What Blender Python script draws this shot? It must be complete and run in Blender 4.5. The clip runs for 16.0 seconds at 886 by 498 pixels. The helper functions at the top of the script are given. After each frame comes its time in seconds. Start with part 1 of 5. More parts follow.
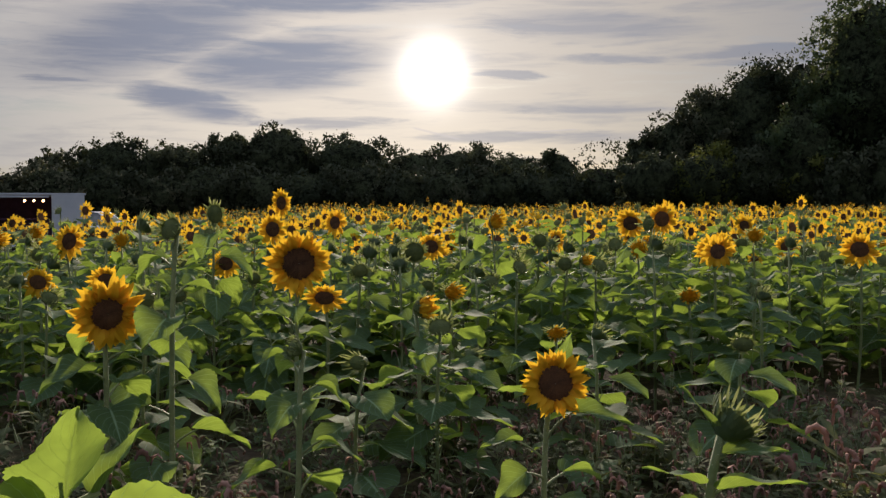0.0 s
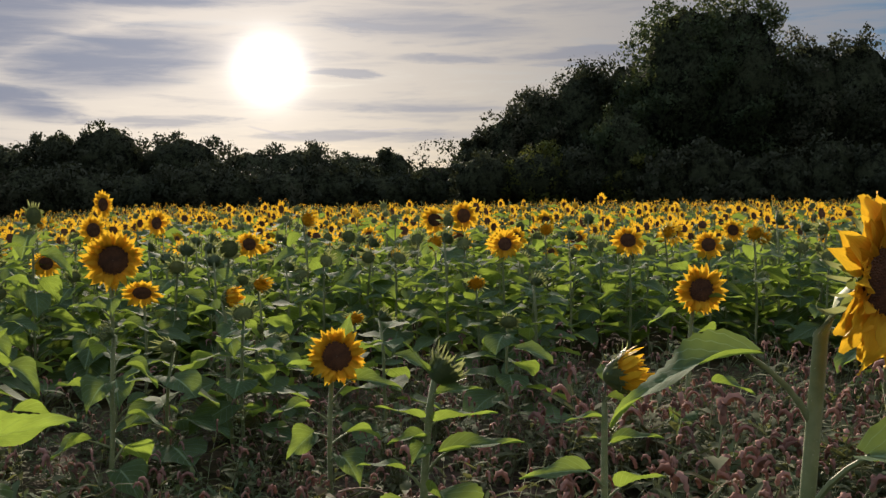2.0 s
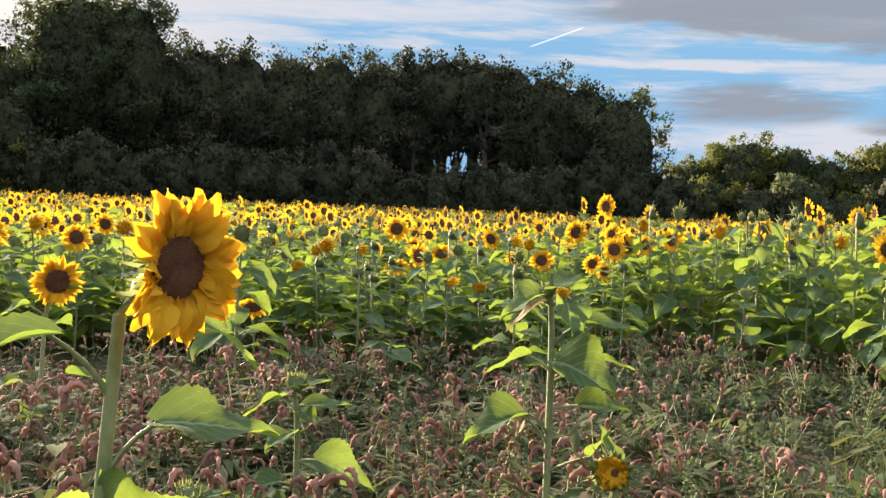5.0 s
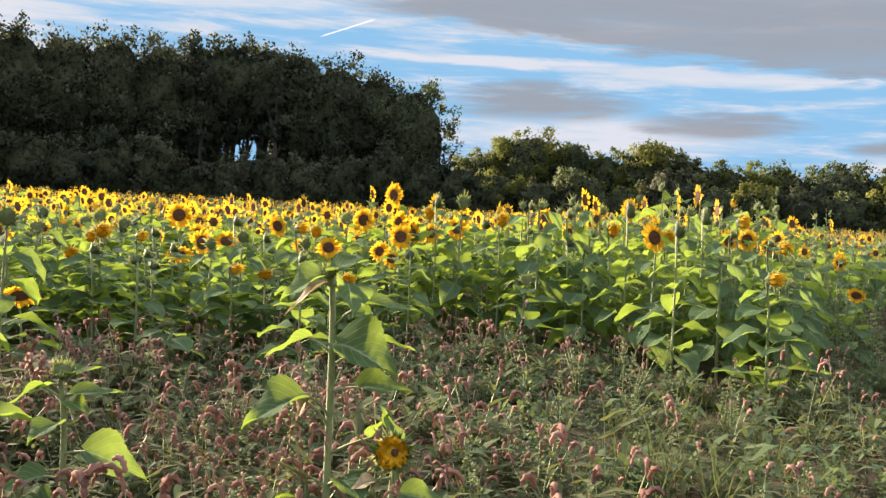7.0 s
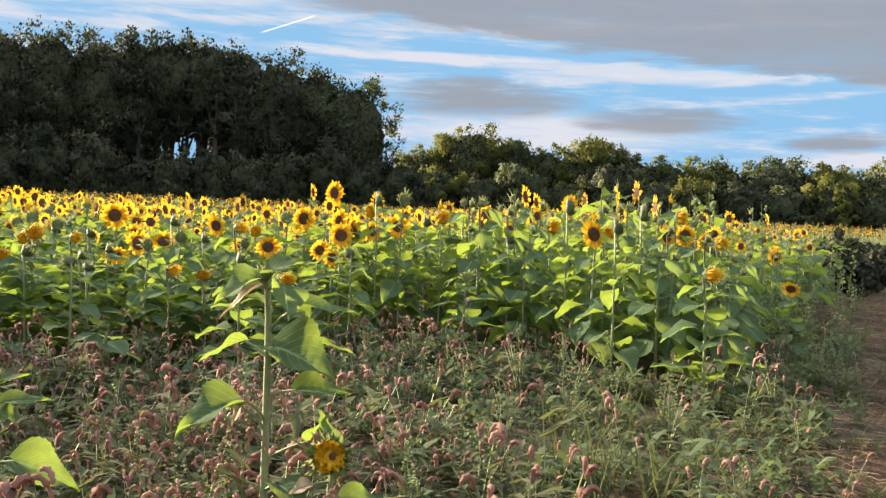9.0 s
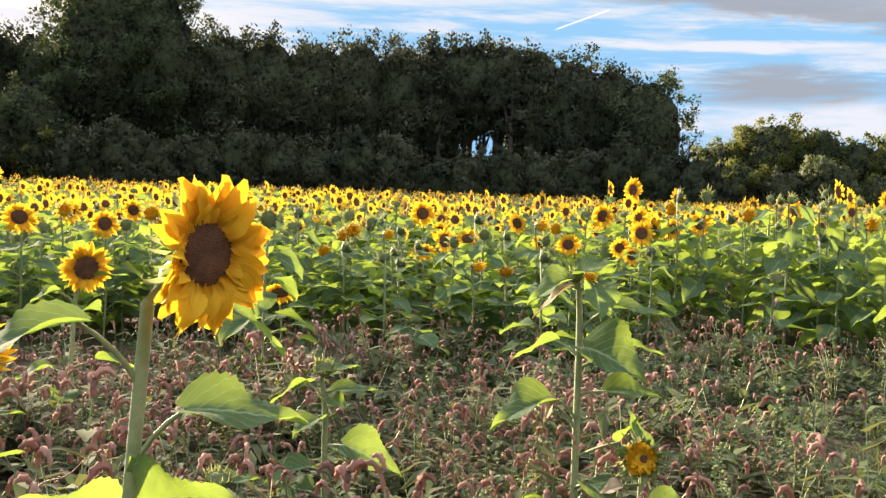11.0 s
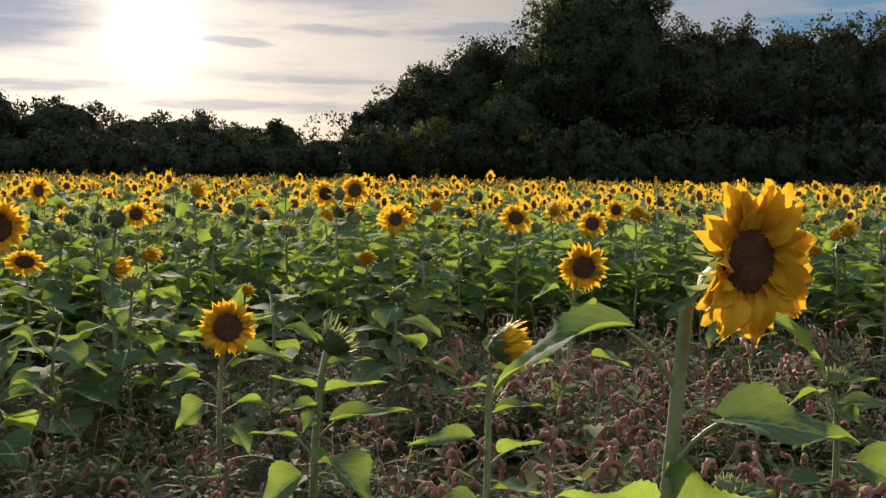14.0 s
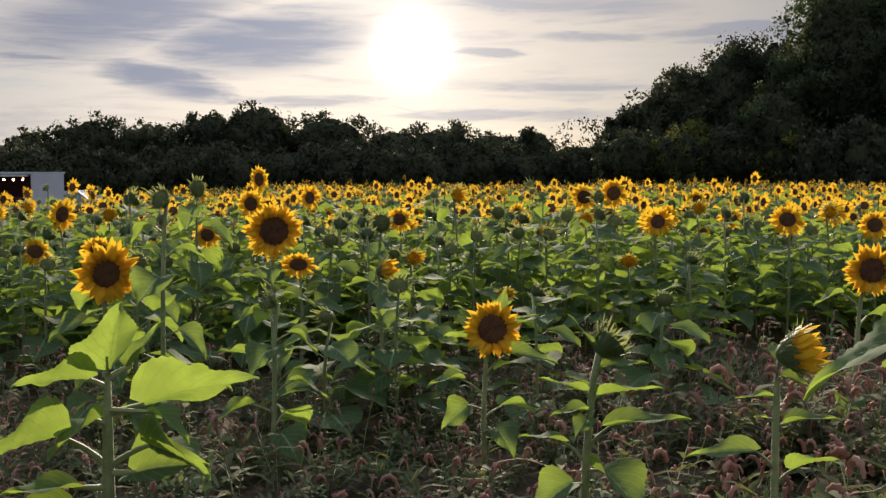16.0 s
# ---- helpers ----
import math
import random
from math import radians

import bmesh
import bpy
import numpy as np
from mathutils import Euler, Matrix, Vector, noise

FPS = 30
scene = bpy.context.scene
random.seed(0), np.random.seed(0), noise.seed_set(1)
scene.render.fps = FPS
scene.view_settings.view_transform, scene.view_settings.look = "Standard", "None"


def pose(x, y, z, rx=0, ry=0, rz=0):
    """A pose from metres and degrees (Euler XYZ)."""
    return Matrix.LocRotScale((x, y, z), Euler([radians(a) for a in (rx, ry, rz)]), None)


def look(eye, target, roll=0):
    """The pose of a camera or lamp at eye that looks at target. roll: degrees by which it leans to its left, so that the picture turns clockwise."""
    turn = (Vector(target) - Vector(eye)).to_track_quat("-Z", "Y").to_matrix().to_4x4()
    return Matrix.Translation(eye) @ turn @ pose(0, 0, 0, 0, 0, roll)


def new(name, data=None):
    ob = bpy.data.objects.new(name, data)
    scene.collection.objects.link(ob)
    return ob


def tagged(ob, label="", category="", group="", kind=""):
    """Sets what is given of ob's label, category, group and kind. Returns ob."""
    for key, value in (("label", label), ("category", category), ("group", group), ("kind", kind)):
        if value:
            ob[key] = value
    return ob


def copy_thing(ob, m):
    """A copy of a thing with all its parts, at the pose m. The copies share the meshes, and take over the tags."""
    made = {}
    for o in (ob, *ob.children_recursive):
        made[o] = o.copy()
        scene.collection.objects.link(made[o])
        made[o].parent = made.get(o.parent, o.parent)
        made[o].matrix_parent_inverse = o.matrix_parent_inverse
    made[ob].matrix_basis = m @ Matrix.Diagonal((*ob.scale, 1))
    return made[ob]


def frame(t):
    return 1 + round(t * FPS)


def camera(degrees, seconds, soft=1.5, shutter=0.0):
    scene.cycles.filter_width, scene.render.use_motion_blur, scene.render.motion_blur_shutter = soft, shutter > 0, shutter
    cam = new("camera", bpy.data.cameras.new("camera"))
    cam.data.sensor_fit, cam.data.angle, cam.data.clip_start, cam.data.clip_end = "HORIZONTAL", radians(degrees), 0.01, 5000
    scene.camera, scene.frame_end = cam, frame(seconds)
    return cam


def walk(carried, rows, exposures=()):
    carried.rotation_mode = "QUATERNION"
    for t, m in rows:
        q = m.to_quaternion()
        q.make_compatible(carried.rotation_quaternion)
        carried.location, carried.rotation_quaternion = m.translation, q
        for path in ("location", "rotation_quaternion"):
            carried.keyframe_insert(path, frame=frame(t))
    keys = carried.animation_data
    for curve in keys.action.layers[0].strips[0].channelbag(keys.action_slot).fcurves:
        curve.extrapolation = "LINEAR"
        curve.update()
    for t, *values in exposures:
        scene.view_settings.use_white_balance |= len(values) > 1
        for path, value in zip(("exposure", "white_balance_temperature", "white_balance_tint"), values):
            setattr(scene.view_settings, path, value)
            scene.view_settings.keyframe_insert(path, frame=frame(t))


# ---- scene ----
cam = camera(45.87, 16.0, soft=1.4)
PATH = [
    (0.0, -0.530, 0.555, 1.200, 27.90, -2.60, 0.00),
    (0.5, -0.420, 0.400, 1.200, 28.20, -2.52, 0.20),
    (1.0, -0.270, 0.200, 1.203, 28.20, -2.50, 0.80),
    (1.5, -0.155, 0.109, 1.207, 26.02, -2.62, 1.17),
    (2.0, -0.098, 0.091, 1.203, 19.09, -2.71, 0.56),
    (2.5, -0.081, 0.112, 1.201, 10.46, -2.64, -0.40),
    (3.0, -0.006, 0.020, 1.207, 4.52, -2.68, -1.11),
    (3.5, -0.029, 0.021, 1.207, -0.17, -2.67, -1.70),
    (4.0, 0.005, 0.013, 1.203, -5.25, -2.58, -1.97),
    (4.5, 0.017, -0.029, 1.205, -9.87, -2.49, -2.10),
    (4.7, 0.022, -0.040, 1.204, -11.45, -2.45, -2.25),
    (6.8, 0.055, -0.027, 1.170, -23.45, -2.30, -3.03),
    (7.0, 0.064, -0.030, 1.172, -24.90, -2.35, -3.04),
    (7.5, 0.086, -0.030, 1.180, -27.80, -2.40, -2.91),
    (8.0, 0.107, -0.038, 1.180, -29.88, -2.31, -2.85),
    (8.2, 0.110, -0.039, 1.181, -29.93, -2.31, -2.76),
    (10.3, 0.049, 0.013, 1.193, -18.86, -2.94, -2.33),
    (10.5, 0.050, 0.005, 1.195, -16.94, -3.07, -2.23),
    (11.0, 0.028, -0.025, 1.202, -12.09, -3.30, -2.16),
    (11.5, -0.019, -0.064, 1.216, -7.57, -3.55, -1.92),
    (12.0, 0.017, -0.020, 1.200, -3.98, -3.67, -1.61),
    (12.5, 0.000, 0.000, 1.200, 0.00, -3.95, -1.42),
    (13.0, -0.007, -0.016, 1.207, 4.38, -4.17, -1.03),
    (13.5, -0.064, 0.008, 1.213, 8.65, -4.27, -0.96),
    (14.0, -0.081, 0.002, 1.210, 13.10, -4.08, -0.84),
    (14.5, -0.116, 0.039, 1.203, 18.09, -3.88, -0.52),
    (15.0, -0.130, 0.042, 1.204, 21.99, -3.87, -0.34),
    (15.5, -0.146, 0.066, 1.183, 25.02, -3.74, 0.03),
    (16.0, -0.163, 0.080, 1.179, 26.79, -3.78, 0.15),
]
walk(cam, [(r[0], pose(r[1], r[2], r[3], 90 + r[5], r[6], r[4])) for r in PATH], 
     [(t, s, 6300 - 270 * (2.1 - s), 17.5 + 1.2 * s) for t, s in ((0.0, 0.56), (1.5, 0.63), (2.5, 0.74), (3.0, 0.94), (3.5, 1.28), (4.0, 1.63), (4.7, 1.93), (7.0, 2.05), (8.2, 2.05), (10.3, 2.16), (11.0, 2.24), (12.5, 1.85), (13.5, 1.2), (14.5, 0.94), (16.0, 0.90))])

# ---- sky and sun ----
SUN_AZ, SUN_EL = 28.4, 7.0     # degrees to the left of +y, and above the horizon
sun_dir = Vector((-math.sin(radians(SUN_AZ)) * math.cos(radians(SUN_EL)),
                  math.cos(radians(SUN_AZ)) * math.cos(radians(SUN_EL)), math.sin(radians(SUN_EL))))
sun_data = bpy.data.lights.new("sun", "SUN")
sun_data.energy, sun_data.angle, sun_data.color = 5.2, radians(2.0), (1.0, 0.82, 0.57)
sun = new("sun", sun_data)
sun.matrix_world = look(sun_dir * 300 + Vector((0, 0, 50)), (0, 0, 0))


class Nodes:
    """Short hand for building node trees."""

    def __init__(self, tree):
        self.tree, self.n, self.l = tree, tree.nodes, tree.links

    def put(self, sock, value):
        if isinstance(value, bpy.types.NodeSocket):
            self.l.new(value, sock)
        elif isinstance(value, (tuple, list)) and len(value) == 3 and sock.type == "RGBA":
            sock.default_value = (*value, 1)
        else:
            sock.default_value = value

    def node(self, kind, **inputs):
        node = self.n.new(kind)
        for key, value in inputs.items():
            self.put(node.inputs[key.replace("_", " ")], value)
        return node

    def math(self, op, a, b=0.0, c=None, clamp=False):
        node = self.n.new("ShaderNodeMath")
        node.operation, node.use_clamp = op, clamp
        self.put(node.inputs[0], a), self.put(node.inputs[1], b)
        if c is not None:
            self.put(node.inputs[2], c)
        return node.outputs[0]

    def mix(self, fac, a, b, blend="MIX"):
        node = self.n.new("ShaderNodeMix")
        node.data_type, node.blend_type = "RGBA", blend
        self.put(node.inputs[0], fac), self.put(node.inputs[6], a), self.put(node.inputs[7], b)
        return node.outputs[2]

    def step(self, x, lo, hi, a=0.0, b=1.0):
        node = self.n.new("ShaderNodeMapRange")
        node.interpolation_type = "SMOOTHSTEP"
        for i, v in enumerate((x, lo, hi, a, b)):
            self.put(node.inputs[i], v)
        return node.outputs[0]

    def noise(self, vec, scale, detail=4.0, rough=0.55, distort=0.0):
        node = self.node("ShaderNodeTexNoise", Scale=scale, Detail=detail, Roughness=rough, Distortion=distort)
        if vec is not None:
            self.l.new(vec, node.inputs["Vector"])
        return node.outputs["Fac"]

    def join(self, x, y, z=0.0):
        return self.node("ShaderNodeCombineXYZ", X=x, Y=y, Z=z).outputs[0]


world = bpy.data.worlds.new("world")
world.use_nodes = True
scene.world = world
w = Nodes(world.node_tree)
w.n.clear()
sky = w.n.new("ShaderNodeTexSky")
sky.sky_type, sky.sun_disc = "NISHITA", False
sky.sun_elevation, sky.sun_rotation = radians(SUN_EL), radians(-SUN_AZ)
sky.air_density, sky.dust_density, sky.ozone_density = 1.0, 0.6, 2.0
way = w.n.new("ShaderNodeTexCoord").outputs["Generated"]
sep = w.node("ShaderNodeSeparateXYZ", Vector=way)
dx, dy, dz = sep.outputs
DEG = 57.29578
az = w.math("MULTIPLY", w.math("ARCTAN2", w.math("MULTIPLY", dx, -1.0), dy), DEG)
el = w.math("MULTIPLY", w.math("ARCSINE", dz), DEG)
dot = w.node("ShaderNodeVectorMath")
dot.operation = "DOT_PRODUCT"
w.l.new(way, dot.inputs[0])
dot.inputs[1].default_value = sun_dir
off = w.math("MULTIPLY", w.math("ARCCOSINE", w.math("MINIMUM", dot.outputs["Value"], 1.0)), DEG)   # degrees off the sun

# cloud layer, stretched along the horizon by its own perspective
el_up = w.math("MAXIMUM", el, 0.0)
flat = w.join(w.math("MULTIPLY", az, 0.040), w.math("MULTIPLY", el_up, 0.30), 0.0)
warp = w.noise(flat, 1.6, 3.0)
flat2 = w.join(w.math("ADD", w.math("MULTIPLY", az, 0.040), w.math("MULTIPLY", warp, 0.5)),
               w.math("ADD", w.math("MULTIPLY", el_up, 0.34), w.math("MULTIPLY", warp, 0.55)), 3.7)
streak = w.noise(flat2, 2.1, 6.0, 0.58)
fine = w.noise(w.join(w.math("MULTIPLY", az, 0.10), w.math("MULTIPLY", el_up, 0.85), 1.3), 2.2, 6.0, 0.62, 0.4)
near_sun = w.step(off, 38.0, 14.0)
# thin bright veil, thick towards the sun and broken away from it
veil = w.step(w.math("ADD", w.math("MULTIPLY", streak, 0.65), w.math("MULTIPLY", fine, 0.35)),
              w.math("ADD", 0.49, w.math("MULTIPLY", near_sun, -0.34)), w.math("ADD", 0.64, w.math("MULTIPLY", near_sun, -0.16)))


def blob(a0, e0, wa, we, slope=0.0, rag=1.1):
    """A ragged cloud round an azimuth and elevation, in degrees."""
    da = w.math("SUBTRACT", az, a0)
    de = w.math("SUBTRACT", w.math("SUBTRACT", el, e0), w.math("MULTIPLY", da, slope))
    r = w.math("ADD", w.math("POWER", w.math("ABSOLUTE", w.math("DIVIDE", da, wa)), 2.0),
               w.math("POWER", w.math("ABSOLUTE", w.math("DIVIDE", de, we)), 2.0))
    r = w.math("ADD", r, w.math("MULTIPLY", w.math("SUBTRACT", fine, 0.5), rag * 4.2))
    r = w.math("ADD", r, w.math("MULTIPLY", w.math("SUBTRACT", streak, 0.5), rag * 2.6))
    return w.step(r, 1.35, -0.1)


def most(values):
    out = values[0]
    for v in values[1:]:
        out = w.math("MAXIMUM", out, v)
    return out


soft_grey = most([blob(36.6, 7.3, 6.5, 1.8, -0.10, 0.38), blob(43.5, 8.8, 8.0, 2.5, -0.25, 0.38), blob(41.5, 5.2, 3.6, 1.0, 0.2, 0.5),
                  blob(33.0, 11.0, 13.0, 1.1, -0.1, 0.5), blob(16.0, 11.6, 10.0, 0.9, 0.0, 0.5)])
thin_grey = most([blob(20.0, 9.3, 6.5, 0.9, 0.05, 0.8), blob(18.8, 7.6, 3.2, 0.30, 0.03, 1.0), blob(21.0, 5.0, 7.5, 0.32, 0.02), blob(23.0, 3.5, 7.0, 0.35),
                  blob(48.5, 6.2, 1.8, 0.22), blob(24.3, 6.9, 1.8, 0.28, 0.05, 1.6), blob(10.0, 7.6, 6.0, 0.5), blob(34.0, 4.2, 5.0, 0.35, 0.0, 1.2)])
# the long grey cloud bank, with its lower edge rising towards the wood
bank_edge = w.math("ADD", 10.1, w.math("MULTIPLY", w.math("ADD", az, 20.7), 0.108))
bank = w.step(w.math("ADD", w.math("SUBTRACT", el, bank_edge), w.math("MULTIPLY", w.math("SUBTRACT", fine, 0.5), 2.2)), -0.15, 0.55)
bank = w.math("MULTIPLY", bank, w.step(w.math("ADD", az, w.math("MULTIPLY", w.math("SUBTRACT", streak, 0.5), 10.0)), -17.0, -23.0))
bank = w.math("MULTIPLY", bank, w.step(w.noise(flat2, 1.1, 4.0), 0.25, 0.5, 0.72, 1.0))
big_grey = most([bank, blob(-29.6, 5.9, 5.2, 1.15, 0.0, 0.7),
                 blob(-39.5, 5.0, 4.5, 0.85, -0.03, 0.7), blob(-48.8, 4.1, 3.0, 0.55, -0.05, 0.7)])
white = most([blob(-33.0, 4.1, 9.0, 1.2, 0.0, 0.8), blob(-28.0, 7.9, 10.0, 0.35, 0.02, 0.9), blob(-41.0, 7.3, 6.0, 0.42, 0.0, 0.9),
              blob(-50.0, 3.2, 6.0, 0.6, 0.0, 0.8), blob(-8.0, 10.3, 15.0, 0.8, -0.03, 0.9)])


def trail(a0, e0, a1, e1, wide):
    """A thin straight contrail between two directions."""
    ux, uy = a1 - a0, e1 - e0
    size = math.hypot(ux, uy)
    ux, uy = ux / size, uy / size
    da, de = w.math("SUBTRACT", az, a0), w.math("SUBTRACT", el, e0)
    along = w.math("ADD", w.math("MULTIPLY", da, ux), w.math("MULTIPLY", de, uy))
    across = w.math("ABSOLUTE", w.math("SUBTRACT", w.math("MULTIPLY", da, uy), w.math("MULTIPLY", de, ux)))
    inside = w.math("MULTIPLY", w.step(along, -0.1, 0.3), w.step(along, size + 0.1, size - 0.3))
    return w.math("MULTIPLY", w.step(across, wide, wide * 0.2), inside)


trails = most([trail(29.6, 4.02, 26.9, 3.36, 0.09), trail(-17.8, 8.7, -20.7, 9.8, 0.06), trail(24.0, 3.7, 20.6, 3.9, 0.06)])

SKY = 0.05
blue = w.mix(1.0, sky.outputs["Color"], (SKY * 0.85, SKY * 1.0, SKY * 1.25), "MULTIPLY")
deep = w.mix(w.step(off, 18.0, 40.0), blue, (0.100, 0.204, 0.285))
warm = w.step(off, 38.0, 8.0)
level = w.step(az, 4.0, 38.0, 0.68, 1.12)     # the bright veil thins out towards the wood
cream = w.mix(1.0, (0.70, 0.61, 0.46), w.join(level, level, level), "MULTIPLY")
lit = w.mix(warm, (0.262, 0.278, 0.280), cream)
dull = w.mix(warm, (0.13, 0.13, 0.15), (0.205, 0.235, 0.285))
col = w.mix(w.math("MULTIPLY", veil, 0.88), deep, lit)
col = w.mix(w.math("MULTIPLY", white, 0.9), col, (0.280, 0.289, 0.284))
col = w.mix(w.math("MULTIPLY", w.math("MULTIPLY", w.step(w.math("ADD", w.math("MULTIPLY", streak, 0.7), w.math("MULTIPLY", fine, 0.4)), 0.54, 0.72), near_sun), 0.34), col, dull)
col = w.mix(w.math("MULTIPLY", soft_grey, 0.85), col, dull)
col = w.mix(w.math("MULTIPLY", thin_grey, 0.55), col, dull)
col = w.mix(w.math("MULTIPLY", big_grey, 0.92), col, (0.124, 0.136, 0.142))
col = w.mix(w.math("MULTIPLY", trails, 0.5), col, (0.6, 0.54, 0.47))
# the veiled sun and its glow in the thin cloud
halo = w.math("ADD", w.math("MULTIPLY", w.math("EXPONENT", w.math("MULTIPLY", w.math("POWER", w.math("DIVIDE", off, 1.4), 2.0), -1.0)), 2.1),
              w.math("MULTIPLY", w.math("EXPONENT", w.math("DIVIDE", off, -3.6)), 0.23))
glow = w.mix(1.0, w.join(halo, halo, halo), (1.0, 0.90, 0.70), "MULTIPLY")
col = w.mix(1.0, col, glow, "ADD")
# higher up, out of view, bright white broken cloud is added as fill light
high = w.math("MULTIPLY", w.step(el, 13.0, 30.0), w.step(streak, 0.25, 0.6, 0.55, 1.0))
col = w.mix(high, col, (0.59, 0.61, 0.665))
ground_side = w.step(el, -0.5, -3.0)
col = w.mix(ground_side, col, (0.05, 0.05, 0.035))
bg = w.node("ShaderNodeBackground", Color=col, Strength=0.68)
out = w.n.new("ShaderNodeOutputWorld")
w.l.new(bg.outputs[0], out.inputs[0])

# ---- materials ----
def material(name):
    m = bpy.data.materials.new(name)
    m.use_nodes = True
    k = Nodes(m.node_tree)
    k.n.clear()
    return m, k


def finish(k, shader):
    o = k.n.new("ShaderNodeOutputMaterial")
    k.l.new(shader, o.inputs[0])


def two_randoms(k):
    """A value that differs from object to object and from loose piece to loose piece."""
    a = k.n.new("ShaderNodeObjectInfo").outputs["Random"]
    b = k.n.new("ShaderNodeNewGeometry").outputs["Random Per Island"]
    return k.math("FRACT", k.math("ADD", a, b))


def leafy(name, dark, light, through_col, share=0.4, rough=0.5, veins=False, ridges=False, spots=None, spec=0.35, each=0.0, relief=(0.35, 0.004)):
    """A thin leaf or petal: gloss above, and light that comes through it."""
    m, k = material(name)
    r = two_randoms(k)
    place = k.n.new("ShaderNodeTexCoord").outputs["Object"]
    grain = k.noise(place, 40.0, 3.0)
    patch = k.noise(place, 9.0, 2.0)
    f = k.math("ADD", k.math("MULTIPLY", r, 0.6), k.math("MULTIPLY", k.math("SUBTRACT", grain, 0.3), 0.5), clamp=True)
    if each:     # sprays of one tree differ little
        f = k.math("ADD", 0.32, k.math("MULTIPLY", k.math("SUBTRACT", f, 0.4), 0.45))
    c = k.mix(f, dark, light)
    t = k.mix(f, tuple(v * 0.72 for v in through_col), through_col)
    height = grain
    if veins:
        uv = k.n.new("ShaderNodeUVMap")
        uv.uv_map = "UVMap"
        s = k.node("ShaderNodeSeparateXYZ", Vector=uv.outputs[0])
        u = k.math("ABSOLUTE", k.math("SUBTRACT", s.outputs[0], 0.5))
        rib = k.step(u, 0.035, 0.008)
        side = k.math("FRACT", k.math("SUBTRACT", k.math("MULTIPLY", s.outputs[1], 7.0), k.math("MULTIPLY", u, 5.5)))
        side = k.step(k.math("ABSOLUTE", k.math("SUBTRACT", side, 0.5)), 0.07, 0.01)
        vein = k.math("MAXIMUM", rib, k.math("MULTIPLY", side, 0.85))
        t = k.mix(k.step(k.noise(place, 16.0, 3.0, 0.6), 0.38, 0.66, 0.0, 0.5), t, tuple(v * 0.5 for v in through_col))
        c = k.mix(k.step(patch, 0.35, 0.75, 0.0, 0.45), c, tuple(v * 0.55 for v in dark))
        c = k.mix(k.math("MULTIPLY", vein, 0.75), c, tuple(min(1, v * 2.4 + 0.04) for v in light))
        t = k.mix(k.math("MULTIPLY", vein, 0.75), t, tuple(v * 0.55 for v in through_col))
        height = k.math("SUBTRACT", k.math("MULTIPLY", grain, 0.3), k.math("MULTIPLY", vein, 0.6))
    if ridges:
        uv = k.n.new("ShaderNodeUVMap")
        uv.uv_map = "UVMap"
        s = k.node("ShaderNodeSeparateXYZ", Vector=uv.outputs[0])
        line = k.math("SINE", k.math("MULTIPLY", s.outputs[0], 44.0))
        root_ = k.step(s.outputs[1], 0.40, 0.0, 0.0, 0.5)
        c = k.mix(root_, c, tuple(v * q for v, q in zip(dark, (0.75, 0.5, 0.6))))
        t = k.mix(root_, t, tuple(v * q for v, q in zip(through_col, (0.8, 0.5, 0.6))))
        height = k.math("MULTIPLY", line, 0.16)
    if spots:
        c = k.mix(k.step(patch, 0.58, 0.72, 0.0, 0.8), c, spots)
    if each:     # every tree has its own tone
        own = k.n.new("ShaderNodeObjectInfo").outputs["Random"]
        tone = k.math("ADD", 1.0 - each, k.math("MULTIPLY", own, 2 * each))
        c = k.mix(1.0, c, k.join(k.math("MULTIPLY", tone, k.math("ADD", 0.9, k.math("MULTIPLY", own, 0.3))), tone, tone), "MULTIPLY")
    bump = k.node("ShaderNodeBump", Strength=relief[0], Distance=relief[1], Height=height)
    p = k.node("ShaderNodeBsdfPrincipled", Base_Color=c, Roughness=rough, Normal=bump.outputs[0])
    p.inputs["Specular IOR Level"].default_value = spec
    tr = k.node("ShaderNodeBsdfTranslucent", Color=t)
    mixed = k.n.new("ShaderNodeMixShader")
    mixed.inputs[0].default_value = share
    k.l.new(p.outputs[0], mixed.inputs[1]), k.l.new(tr.outputs[0], mixed.inputs[2])
    finish(k, mixed.outputs[0])
    return m


def solid(name, dark, light, scale=20.0, rough=0.7, metal=0.0, bump=0.3, dist=0.004, spec=0.3, emit=None, fuzz=0.0):
    """A plain surface with grain at two scales."""
    m, k = material(name)
    place = k.n.new("ShaderNodeTexCoord").outputs["Object"]
    a, b = k.noise(place, scale, 5.0, 0.6), k.noise(place, scale * 0.17, 3.0)
    f = k.math("ADD", k.math("MULTIPLY", a, 0.6), k.math("MULTIPLY", b, 0.7))
    f = k.math("ADD", k.step(f, 0.35, 0.95), k.math("MULTIPLY", k.math("SUBTRACT", two_randoms(k), 0.5), 0.35), clamp=True)
    c = k.mix(f, dark, light)
    bm_ = k.node("ShaderNodeBump", Strength=bump, Distance=dist, Height=a)
    p = k.node("ShaderNodeBsdfPrincipled", Base_Color=c, Roughness=rough, Metallic=metal, Normal=bm_.outputs[0])
    p.inputs["Specular IOR Level"].default_value = spec
    if fuzz:
        p.inputs["Sheen Weight"].default_value = fuzz
        p.inputs["Sheen Roughness"].default_value = 0.4
    if emit:
        p.inputs["Emission Color"].default_value = (*emit[0], 1)
        p.inputs["Emission Strength"].default_value = emit[1]
    finish(k, p.outputs[0])
    return m


